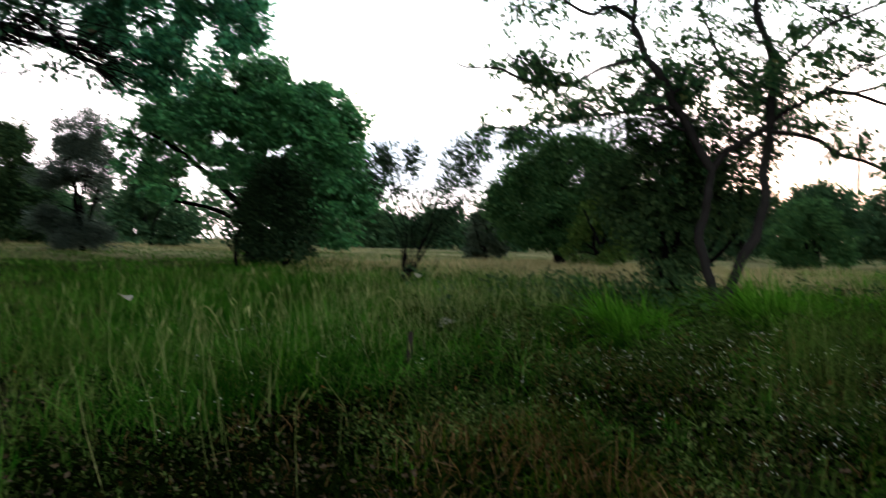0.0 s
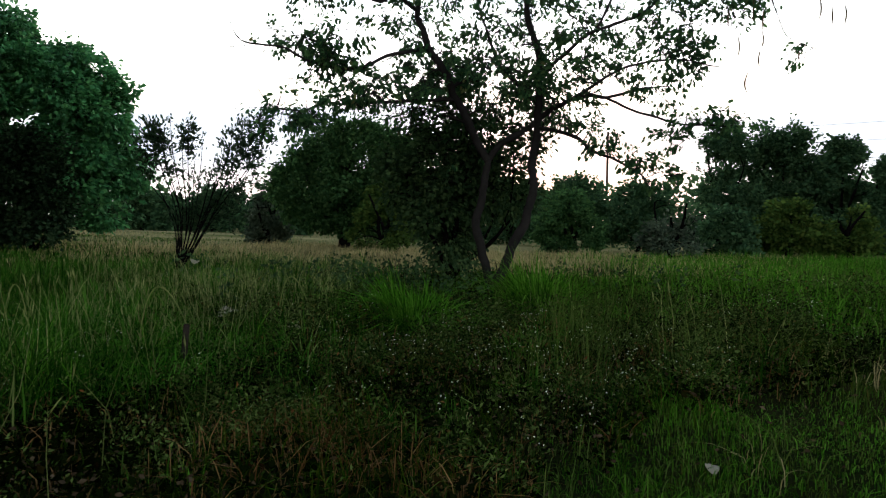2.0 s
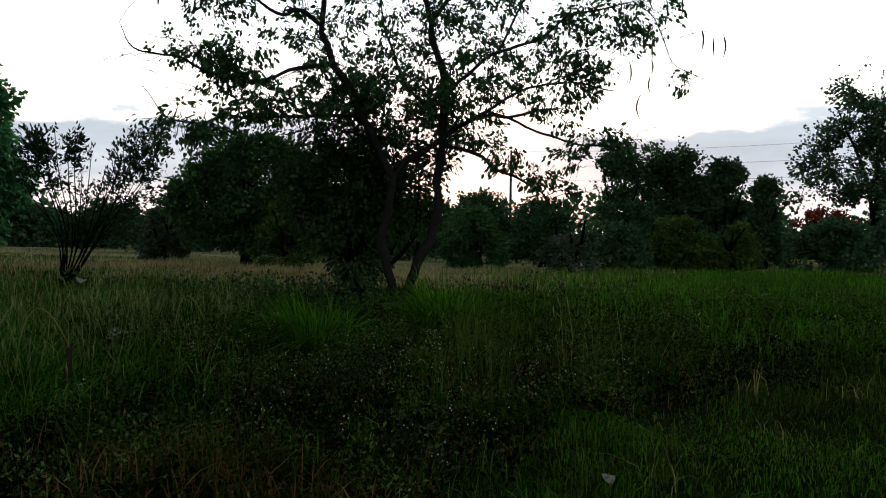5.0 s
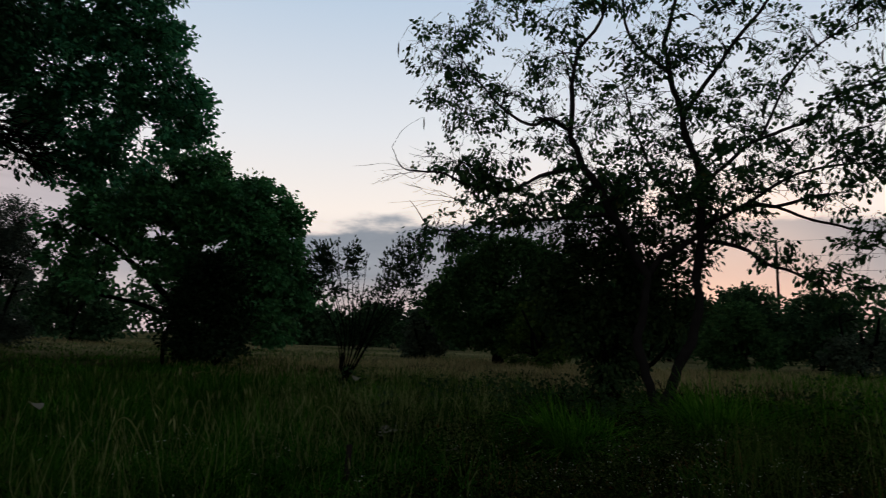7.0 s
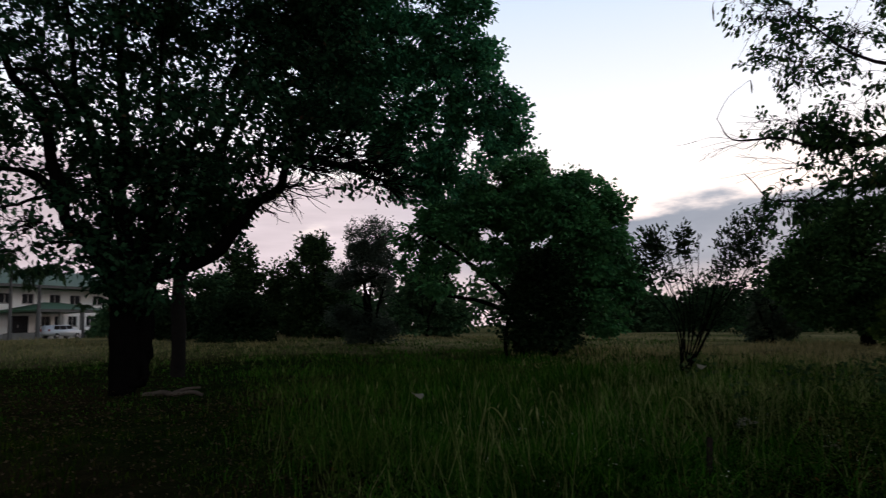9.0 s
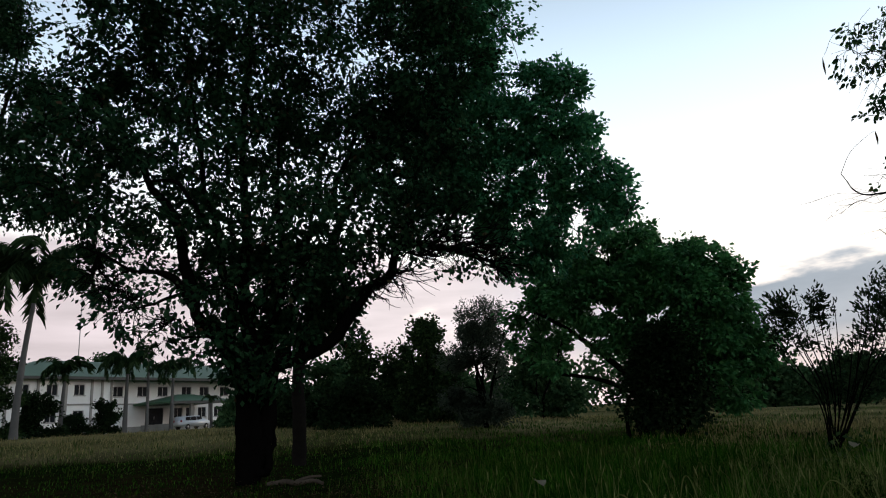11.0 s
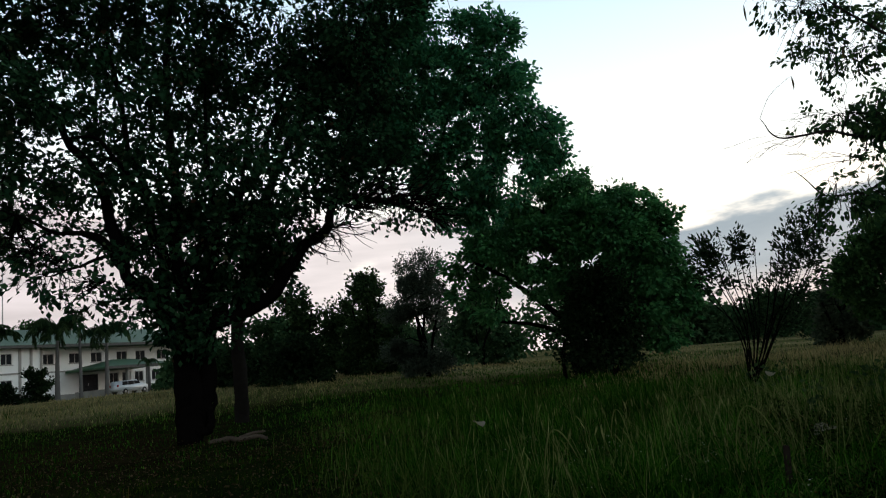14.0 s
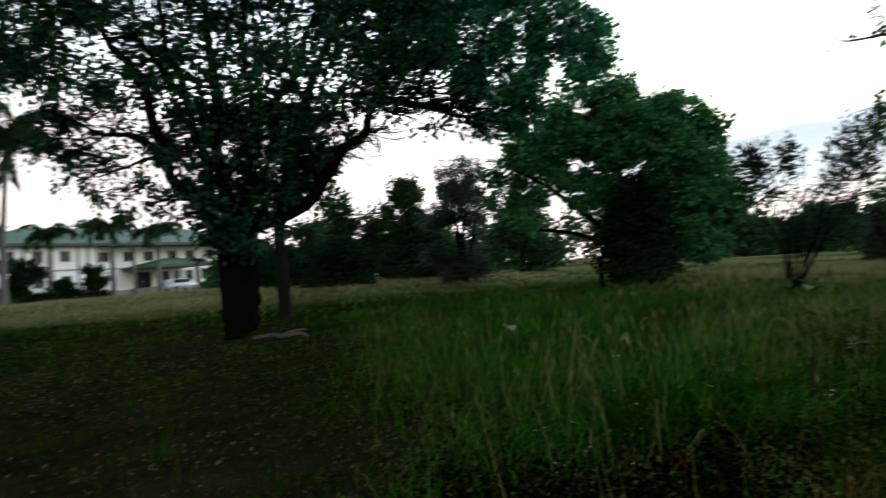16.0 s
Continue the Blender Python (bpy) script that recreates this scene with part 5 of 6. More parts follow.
def building():
    a, b = spot(-63.6, 87.7), spot(-45.1, 111.0)
    turn = math.degrees(math.atan2(b[1] - a[1], b[0] - a[0]))
    a[2] = 2.3
    root = thing("building", a, "two-storey cream building with a green hipped roof and a porch", "building", turn=turn)
    # local x runs along the front, local -y faces the meadow
    part("plinth", block(bmesh.new(), -0.2, 40.2, -0.2, 14.2, -1.6, -0.004), CONCRETE, root)
    wins_l = [(x, x + 1.3, z, z + 1.4) for x in (1.2, 4.4, 7.6) for z in (1.0, 4.3)]
    part("front_wall", walled(bmesh.new(), 0, 12.5, 0, 6.3, 0.0, 0.25, wins_l), WALL_PAINT, root)
    wins_r = [(x, x + 1.6, 4.2, 5.6) for x in (13.6, 17.2, 20.2, 24.0, 27.0, 30.6, 34.4)] + [(x, x + 1.4, 1.0, 2.5) for x in (22.8, 24.8, 26.8, 29.6, 33.2)] + [(18.6, 21.2, 0.0, 2.5)]
    part("front_wall", walled(bmesh.new(), 12.5, 40.0, 0, 6.3, 2.0, 2.25, wins_r), WALL_PAINT, root)
    part("side_wall", block(bmesh.new(), 0, 0.25, 0.25, 14.0, 0, 6.3), WALL_PAINT, root)
    part("side_wall", block(bmesh.new(), 39.75, 40.0, 2.25, 14.0, 0, 6.3), WALL_PAINT, root)
    part("side_wall", block(bmesh.new(), 12.25, 12.5, 0.25, 2.0, 0, 6.3), WALL_PAINT, root)
    part("back_wall", block(bmesh.new(), 0, 40.0, 14.0, 14.25, 0, 6.3), WALL_PAINT, root)
    part("floor_slab", block(bmesh.new(), 0.25, 39.75, 2.25, 14.0, 3.05, 3.25), CONCRETE, root)
    part("string_course", block(bmesh.new(), -0.1, 12.6, -0.1, 0.0 - 0.003, 3.05, 3.25), CONCRETE, root)
    part("string_course", block(bmesh.new(), 12.62, 40.0, 1.9, 2.0 - 0.003, 3.05, 3.25), CONCRETE, root)
    for x in (0.0, 3.3, 6.5, 9.6, 10.9, 12.1):
        for z0, z1 in ((0, 3.046), (3.254, 6.3)):
            part("pilaster", block(bmesh.new(), x, x + 0.28, -0.10, -0.003, z0, z1), CONCRETE, root)
    part("roof", hip_roof(bmesh.new(), -1.0, 41.0, -1.1, 15.2, 6.35, 2.9), ROOF_GREEN, root, "green painted metal roof")
    part("fascia", block(bmesh.new(), -1.04, 41.04, -1.16, -1.104, 6.25, 6.62), FASCIA, root)
    for w in wins_l:
        window_in(root, *w, 0.08)
    for w in wins_r[:-1]:
        window_in(root, *w, 2.08)
    door = part("door", block(bmesh.new(), 18.6, 21.2, 2.1, 2.18, 0.0, 2.5), GLASS, root, "dark glazed entrance door")
    part("handle", block(bmesh.new(), 19.8, 19.86, 2.02, 2.1, 0.9, 1.3), STEEL, door)
    # porch
    part("porch_roof", hip_roof(bmesh.new(), 16.6, 26.6, -5.5, 1.95, 2.85, 1.1), ROOF_GREEN, root, "green hipped porch roof")
    part("porch_fascia", block(bmesh.new(), 16.56, 26.64, -5.56, -5.504, 2.75, 3.1), FASCIA, root)
    for x in (17.1, 20.0, 23.0, 25.7):
        part("porch_column", block(bmesh.new(), x, x + 0.4, -5.0, -4.6, 0.124, 2.85, 0.02), CONCRETE, root)
    part("porch_floor", block(bmesh.new(), 16.3, 26.8, -5.6, -0.21, -1.6, 0.12, 0.02), CONCRETE, root)
    return root


bld = building()
BLD = bld.matrix_world.copy()
bld.scale.z = 0.9


def mast():
    p = spot(-59.2, 116.0)
    root = thing("radio_mast", p, "thin grey radio mast behind a building", "mast")
    soup = Soup()
    soup.tube([(0, 0, -0.1), (0, 0, 12), (0, 0, 24.5)], [0.10, 0.08, 0.04], 6)
    put("pole", soup.mesh("pole", STEEL), root)
    soup = Soup()
    for z in (20.0, 22.5):
        soup.tube([(-0.7, 0, z), (0.7, 0, z)], [0.03, 0.03], 4)
    put("aerial", soup.mesh("aerial", STEEL), root)


mast()


def car():
    root = new("car")
    tagged(root, "silver estate car parked before a porch", "car")
    root.matrix_world = BLD @ pose(16.6, -9.5, 0.03, 0, 0, 4)
    g = float(ground_z(root.matrix_world.translation.x, root.matrix_world.translation.y))
    root.location.z = g
    prof = [(-2.2, 0.35), (-2.25, 0.75), (-2.15, 1.0), (-1.9, 1.5), (0.35, 1.56), (1.15, 1.02), (2.05, 0.86), (2.2, 0.6), (2.15, 0.3)]
    bm = bmesh.new()
    left = [bm.verts.new((x, -0.85 + (0.14 if z > 1.1 else 0), z)) for x, z in prof]
    right = [bm.verts.new((x, 0.85 - (0.14 if z > 1.1 else 0), z)) for x, z in prof]
    bm.faces.new(left)
    bm.faces.new(right[::-1])
    for i in range(len(prof)):
        j = (i + 1) % len(prof)
        bm.faces.new((left[j], left[i], right[i], right[j]))
    bmesh.ops.bevel(bm, geom=list(bm.edges), offset=0.05, segments=2, affect="EDGES")
    bmesh.ops.recalc_face_normals(bm, faces=bm.faces)
    body = part("body", bm, CAR_PAINT, root, "silver painted body", True)
    for x0, x1 in ((-1.75, -1.05), (-0.97, -0.15), (-0.07, 0.55)):
        for y in (-0.80, 0.80):
            bm = bmesh.new()
            sl = 0.25 if x1 > 0.5 else 0.02
            vs = [bm.verts.new((x, y + dy, z)) for dy in (-0.02, 0.02) for x, z in ((x0, 1.02), (x1 + sl, 1.02), (x1, 1.44), (x0 + 0.03, 1.44))]
            for f in ((0, 1, 2, 3), (7, 6, 5, 4), (0, 4, 5, 1), (1, 5, 6, 2), (2, 6, 7, 3), (3, 7, 4, 0)):
                bm.faces.new([vs[i] for i in f])
            part("side_window", bm, GLASS, root, "dark car window")
    bm = block(bmesh.new(), -0.40, 0.40, -0.66, 0.66, -0.012, 0.012)
    bmesh.ops.transform(bm, matrix=pose(0.77, 0, 1.31, 0, 34, 0), verts=bm.verts)
    part("windscreen", bm, GLASS, root, "dark windscreen")
    for x in (-1.4, 1.35):
        for y in (-0.78, 0.78):
            bm = bmesh.new()
            bmesh.ops.create_cone(bm, cap_ends=True, segments=20, radius1=0.32, radius2=0.32, depth=0.2)
            bmesh.ops.bevel(bm, geom=list(bm.edges), offset=0.03, segments=1, affect="EDGES")
            bmesh.ops.transform(bm, matrix=pose(x, y, 0.32, 90), verts=bm.verts)
            wheel = part("wheel", bm, RUBBER, root, "black tyre")
            bm = bmesh.new()
            bmesh.ops.create_cone(bm, cap_ends=True, segments=14, radius1=0.15, radius2=0.12, depth=0.05)
            bmesh.ops.transform(bm, matrix=pose(x, y + math.copysign(0.11, y), 0.32, -90 if y > 0 else 90), verts=bm.verts)
            part("rim", bm, STEEL, wheel, "steel rim")
    for y in (-0.62, 0.62):
        part("tail_light", block(bmesh.new(), -2.27, -2.18, y - 0.12, y + 0.12, 0.85, 1.1, 0.02), LAMP_RED, root, "red tail light")
        part("headlight", block(bmesh.new(), 2.08, 2.2, y - 0.16, y + 0.16, 0.62, 0.78, 0.02), GLASS, root)


car()


def power_line():
    """Wooden poles far beyond the trees, with three slack wires one above the other."""
    tops = []
    for az, d, el in ((30.9, 74.0, 7.6), (74.0, 74.0, 8.2)):
        b = spot(az, d)
        root = thing("utility_pole", b, "weathered wooden utility pole beyond trees", "utility pole", "utility poles")
        h = 1.6 + d * math.tan(radians(el)) - b[2]
        soup = Soup()
        soup.tube([(0, 0, -0.2), (0, 0, h / 2), (0, 0, h)], [0.16, 0.14, 0.11], 8)
        put("pole", soup.mesh("pole", WOOD_DARK), root)
        for k in range(3):
            part("insulator_bracket", block(bmesh.new(), -0.05, 0.05, -0.3, 0.12, h - 0.3 - 1.5 * k, h - 0.2 - 1.5 * k, 0.01), WOOD_DARK, root)
        tops.append(b + np.array([0, -0.28, h - 0.18]))
    for k in range(3):
        t = np.linspace(0, 1, 20)[:, None]
        p, q = tops[0] - np.array([0, 0, 1.5 * k]), tops[1] - np.array([0, 0, 1.5 * k])
        line = p * (1 - t) + q * t - np.array([0, 0, 1.0]) * (4 * t * (1 - t)) * 0.9
        soup = Soup()
        soup.tube(line, np.full(20, 0.014), 4)
        tagged(put("power_line", soup.mesh("power_line", RUBBER)), "thin slack black overhead wire", "wire", "overhead wires")


power_line()


# ---------- grass and weeds ----------
def scatter(rng, count, az0, az1, d0, d1, patch=0.0, scale=0.5, shift=0.0):
    """Places spread evenly by area over a sector; patch > 0 thins them out in clumps."""
    d = np.sqrt(rng.uniform(d0 * d0, d1 * d1, count)) * np.exp(np.clip(rng.normal(0, 0.07, count), -0.12, 0.2))
    az = np.radians(rng.uniform(az0, az1, count) + rng.normal(0, 3.0, count) + 3.0 * np.sin(d * 1.3))
    x, y = d * np.sin(az), d * np.cos(az)
    if patch:
        w = np.sin(x * scale * 2.1 + 1.3 + shift) * np.cos(y * scale * 1.7 + shift) + 0.6 * np.sin(x * scale * 4.7 - y * scale * 3.9 + 2.0 * shift)
        keep = rng.uniform(-1.4, 1.4, count) * (1 - patch) + w * patch > -0.15
        x, y = x[keep], y[keep]
    return np.stack([x, y, ground_z(x, y)], -1)


def blades(rng, at, h0, h1, width, bend=0.45, centre=None):
    """Grass blades; those close to the standpoint arch over in three steps, the others in two."""
    n = len(at)
    x, y = at[:, 0], at[:, 1]
    swell = np.sin(1.9 * x + 0.7 * y + 1.0) * np.sin(1.3 * y - 0.8 * x) + 0.6 * np.sin(4.3 * x - 2.9 * y + 0.5) * np.sin(3.7 * y + 1.6 * x)
    h = rng.uniform(h0, h1, n) * rng.uniform(0.6, 1.15, n) * np.clip(0.85 + 0.38 * swell, 0.3, 1.3)
    a = rng.uniform(0, 2 * math.pi, n)
    if centre is not None:
        a = np.arctan2(at[:, 1] - centre[1], at[:, 0] - centre[0]) + rng.normal(0, 0.5, n)
    dirs = np.stack([np.cos(a), np.sin(a), np.zeros(n)], -1)
    turn = a + 1.57 + rng.normal(0, 0.6, n)
    side = np.stack([np.cos(turn), np.sin(turn), np.zeros(n)], -1)
    w = (width * rng.uniform(0.5, 1.3, n))[:, None]
    reach = (bend * rng.gamma(2.0, 0.42, n).clip(0.1, 1.8) * h)[:, None]
    up = np.array([0, 0, 1.0])
    dip = np.clip(reach[:, 0] / h, 0, 1.3)

    def ring(u):
        return at + dirs * reach * u * u + up * (h * (u - 0.42 * dip * u ** 3))[:, None]

    steps = (0.0, 0.42, 0.76) if n and float(np.median(np.hypot(at[:, 0], at[:, 1]))) < 12 else (0.0, 0.55)
    cols = []
    for u in steps:
        p = ring(u) - (up * 0.03 if u == 0 else 0)
        cols += [p - side * w * (1 - 0.45 * u), p + side * w * (1 - 0.45 * u)]
    cols.append(ring(1.0))
    V = np.stack(cols, 1).reshape(-1, 3)
    m = len(cols)
    k = np.arange(n) * m
    quads = np.concatenate([np.stack([k + 2 * i, k + 2 * i + 1, k + 2 * i + 3, k + 2 * i + 2], -1) for i in range(len(steps) - 1)])
    return V, quads, np.stack([k + m - 3, k + m - 2, k + m - 1], -1)


def grass(name, label, sets, mat):
    """sets: (places, low, high, width, bend) joined into one object of kind stuff."""
    rng = np.random.default_rng(len(label) * 13)
    V, Q, T, n = [], [], [], 0
    for at, h0, h1, w, bend, *centre in sets:
        v, q, t = blades(rng, at, h0, h1, w, bend, centre[0] if centre else None)
        V.append(v), Q.append(q + n), T.append(t + n)
        n += len(v)
    tagged(put(name, raw_mesh(name, np.concatenate(V), [np.concatenate(Q), np.concatenate(T)], mat)), label, "grass", kind="stuff")


g = np.random.default_rng(77)


def off_lawn(p):
    """Drops the places on the trodden lawn, which opens out away from the weeds."""
    az, d = np.degrees(np.arctan2(p[:, 0], p[:, 1])), np.hypot(p[:, 0], p[:, 1])
    return p[d > np.interp(az, [20, 27, 40, 55, 66], [0.0, 4.2, 5.3, 7.6, 8.6]) + 0.35 * np.sin(az * 0.9) + g.normal(0, 0.2, len(p))]


def clump(x, y, r, count):
    a, d = g.uniform(0, 2 * math.pi, count), r * np.sqrt(g.uniform(0, 1, count))
    X, Y = x + d * np.cos(a), y + d * np.sin(a)
    return np.stack([X, Y, ground_z(X, Y)], -1)


def tufts(count, az0, az1, d0, d1, each, r, patch=0.3, scale=0.7):
    """Places of blades that stand together in small tufts."""
    roots = scatter(g, count, az0, az1, d0, d1, patch, scale)
    p = np.repeat(roots, each, 0)
    p[:, 0] += g.normal(0, r, len(p))
    p[:, 1] += g.normal(0, r, len(p))
    p[:, 2] = ground_z(p[:, 0], p[:, 1])
    return p


grass("tall_grass", "tall dark green meadow grass, uneven and untrodden", [
    (scatter(g, 5000, -28, -20, 4.6, 9.5, 0.5, 0.7), 0.22, 0.55, 0.0055, 0.8), (tufts(120, -28, -20, 4.6, 10.0, 36, 0.13), 0.32, 0.66, 0.005, 0.9), (scatter(g, 6000, -20, -9, 4.9, 9.5, 0.5, 0.7), 0.25, 0.62, 0.006, 0.8), (tufts(140, -20, -9, 4.8, 10.0, 36, 0.13), 0.3, 0.62, 0.005, 0.9), (scatter(g, 6000, -9, 0, 5.6, 9.5, 0.5, 0.7), 0.25, 0.55, 0.006, 0.8), (tufts(100, -9, 1, 5.6, 10.0, 36, 0.13), 0.35, 0.7, 0.006, 0.9), (tufts(60, -36, -26, 3.6, 10.0, 18, 0.16, 0.5), 0.15, 0.45, 0.006, 0.9),
    (scatter(g, 18000, -31, 4, 9.0, 16.0, 0.35, 0.5), 0.2, 0.5, 0.007, 0.8), (tufts(240, -30, 8, 8.0, 14.0, 30, 0.10), 0.3, 0.6, 0.008, 0.6),
    (scatter(g, 12000, -2, 40, 8.5, 15.0, 0.4, 0.6), 0.08, 0.22, 0.008, 0.6), (off_lawn(tufts(110, 0, 44, 4.2, 8.5, 34, 0.07)), 0.18, 0.5, 0.005, 0.8),
    (scatter(g, 9000, -34, 2, 14.0, 22.0, 0.5, 0.25, 1.0), 0.15, 0.35, 0.012, 0.7),
    (scatter(g, 26000, -66, -12, 12.0, 26.0, 0.2, 0.25, 2.0), 0.05, 0.14, 0.009, 0.9), (scatter(g, 14000, -36, -4, 20.0, 36.0, 0.2, 0.2, 2.0), 0.08, 0.20, 0.012, 0.8),
    (scatter(g, 3000, -30, 60, 26.0, 60.0, 0.5, 0.1, 2.0), 0.08, 0.16, 0.03, 0.8),
], GRASS_GREEN)
grass("bright_grass", "bright green lush grass tussocks", [
    (clump(2.15, 7.5, 0.32, 1500), 0.8, 1.4, 0.008, 1.0, (2.15, 7.5)), (clump(4.05, 8.1, 0.38, 1200), 0.5, 0.92, 0.008, 0.8, (4.05, 8.1)), (clump(2.6, 7.5, 0.3, 300), 0.3, 0.55, 0.008, 0.9, (2.6, 7.5)), (scatter(g, 17000, 29, 66, 2.2, 6.0, 0.35, 1.4), 0.04, 0.12, 0.0035, 0.9), (tufts(60, -2, 40, 2.8, 6.0, 16, 0.05), 0.10, 0.28, 0.004, 0.8),
    (scatter(g, 36000, 32, 66, 11.5, 27.0, 0.2, 0.4), 0.2, 0.5, 0.010, 0.8), (tufts(8, -16, 4, 5.0, 7.5, 30, 0.10), 0.35, 0.65, 0.006, 0.8), (tufts(90, 36, 60, 9.0, 14.0, 34, 0.12), 0.2, 0.45, 0.009, 0.6),
], GRASS_BRIGHT)
grass("short_grass", "short trodden green grass", [
    (scatter(g, 16000, 30, 68, 2.2, 7.0, 0.1, 0.9), 0.03, 0.10, 0.004, 0.9), (scatter(g, 22000, -70, -26, 2.4, 15.0, 0.3, 0.6), 0.03, 0.10, 0.006, 0.8),
    (scatter(g, 7000, -24, 30, 2.2, 8.0, 0.4, 0.6), 0.05, 0.2, 0.005, 0.8), (scatter(g, 14000, 30, 66, 7.0, 16.0, 0.2, 0.6), 0.08, 0.25, 0.008, 0.7),
], GRASS_SHORT)
grass("dry_grass", "tan dry grass standing in a wide band", [
    (scatter(g, 34000, 5, 42, 15.5, 33.0, 0.06, 0.3), 0.18, 0.38, 0.009, 0.6), (scatter(g, 12000, -12, 8, 17.0, 28.0, 0.2, 0.3), 0.14, 0.30, 0.009, 0.7), (scatter(g, 15000, -66, -33, 27.0, 40.0, 0.25, 0.2), 0.12, 0.30, 0.010, 0.9), (scatter(g, 8000, -36, -8, 36.0, 48.0, 0.2, 0.2), 0.12, 0.26, 0.012, 0.9),
    (tufts(60, 16, 56, 4.2, 9.0, 14, 0.09), 0.1, 0.3, 0.003, 0.8),
    (scatter(g, 3000, -66, 60, 34.0, 60.0, 0.5, 0.12), 0.10, 0.2, 0.02, 0.8),
], GRASS_DRY)

grass("olive_grass", "thin yellowish green grass stems among weeds", [
    (tufts(85, 27, 37, 5.6, 9.5, 24, 0.10), 0.3, 0.8, 0.004, 0.5), (tufts(70, -31, -25, 4.2, 7.5, 26, 0.10), 0.3, 0.66, 0.005, 0.8), (scatter(g, 12000, 36, 64, 13.5, 24.0, 0.3, 0.4, 1.0), 0.2, 0.45, 0.010, 0.8), (scatter(g, 22000, 26, 66, 2.2, 8.0, 0.3, 1.3, 1.0), 0.04, 0.12, 0.0035, 0.9), (scatter(g, 9000, -36, 0, 2.4, 5.2, 0.4, 1.2, 2.0), 0.05, 0.20, 0.004, 1.0), (tufts(110, -10, 52, 3.4, 8.0, 16, 0.08), 0.15, 0.4, 0.004, 0.8),
    (scatter(g, 20000, -34, 10, 8.0, 18.0, 0.45, 0.5, 3.0), 0.2, 0.5, 0.006, 0.8), (scatter(g, 9000, 24, 62, 7.5, 15.0, 0.4, 0.5, 3.0), 0.12, 0.35, 0.006, 0.8), (scatter(g, 6000, -66, 60, 20.0, 34.0, 0.4, 0.2, 3.0), 0.15, 0.3, 0.016, 0.5),
], GRASS_OLIVE)

grass("rusty_stems", "rust-brown dying stems among low weeds", [
    (off_lawn(tufts(520, 8, 50, 3.0, 8.4, 16, 0.10, 0.6, 0.8)), 0.10, 0.38, 0.004, 0.9), (tufts(320, -22, 14, 2.7, 6.2, 14, 0.09, 0.4, 0.9), 0.08, 0.30, 0.004, 1.0),
], GRASS_RUST)
grass("weedy_grass", "dark green grass grown through low weeds", [
    (off_lawn(scatter(g, 16000, -8, 52, 2.6, 8.5, 0.5, 1.1, 2.0)), 0.12, 0.34, 0.0045, 0.9), (off_lawn(tufts(300, -6, 60, 2.8, 9.0, 22, 0.07, 0.4, 1.2)), 0.16, 0.42, 0.005, 0.9), (tufts(260, -62, -22, 2.6, 11.0, 18, 0.10, 0.5, 1.0), 0.08, 0.24, 0.005, 0.9),
], GRASS_SHORT)

grass("straw_grass", "pale yellowish straw standing among green grass", [
    (tufts(95, -5, 6, 7.2, 11.5, 26, 0.12), 0.4, 0.95, 0.0035, 0.7), (scatter(g, 420, -30, 2, 5.4, 9.5, 0.6, 0.9), 0.3, 0.75, 0.003, 0.9), (tufts(28, -14, 8, 9.0, 15.0, 22, 0.14), 0.35, 0.7, 0.005, 0.7),
    (scatter(g, 5000, -66, -30, 28.0, 40.0, 0.3, 0.3, 2.0), 0.10, 0.20, 0.008, 0.9), (scatter(g, 5000, -62, -30, 23.0, 29.0, 0.45, 0.25, 1.0), 0.12, 0.30, 0.007, 0.9), (scatter(g, 3500, -4, 9, 14.0, 20.0, 0.5, 0.5, 1.0), 0.15, 0.35, 0.006, 0.8),
], GRASS_STRAW)


def seed_stalks():
    """Thin pale stems with narrow seed heads over the tall grass."""
    rng = np.random.default_rng(91)
    at = np.concatenate([scatter(rng, 300, -32, 2, 3.8, 9.5, 0.4, 0.9), scatter(rng, 26, 28, 40, 5.5, 9.0, 0.5, 0.9), scatter(rng, 90, -6, 3, 7.0, 10.0)])
    n = len(at)
    h = rng.uniform(0.45, 0.85, n)
    top = at + np.stack([rng.normal(0, 0.12, n), rng.normal(0, 0.12, n), h], -1)
    soup = Soup()
    soup.twigs(at, top, np.full(n, 0.0035), rng.normal(0, 0.03, (n, 3)))
    V, F = leaf_arrays(rng, np.repeat(top - np.array([0, 0, 0.05]), 3, 0), 0.12, np.repeat(np.stack([rng.normal(0, 0.25, n), rng.normal(0, 0.25, n), np.ones(n)], -1), 3, 0), 0.035, 0.04, 0.05)
    soup.v.append(V)
    soup.f3.append(F + soup.n)
    soup.n += len(V)
    tagged(put("seed_stalks", soup.mesh("seed_stalks", GRASS_STRAW, False)), "pale dry grass stems with narrow seed heads", "grass", kind="stuff")


seed_stalks()


def arched_blade(az, d, high, span, turn):
    p = spot(az, d)
    t = np.linspace(0, 1, 15)
    line = np.stack([span * t ** 1.6, 0.05 * np.sin(t * 3), high * np.sin(np.pi * (0.02 + 0.83 * t)) ** 0.9], -1)
    soup = Soup()
    soup.tube(line, 0.008 * (1 - 0.8 * t ** 3) * np.where(t > 0.6, 1.3, 0.7), 4)
    ob = put("bent_grass_blade", soup.mesh("bent_grass_blade", GRASS_STRAW))
    ob.matrix_world = pose(p[0], p[1], p[2], 0, 0, turn)
    tagged(ob, "pale grass blade bent over in an arch", "grass", "bent grass blades")


for az, d, high, span, turn in ((-5.8, 6.8, 0.72, 0.42, 5), (-13.0, 7.4, 0.66, 0.30, 150), (-20.5, 6.2, 0.70, 0.36, 20), (4.6, 8.2, 0.60, 0.34, -10)):
    arched_blade(az, d, high, span, turn)


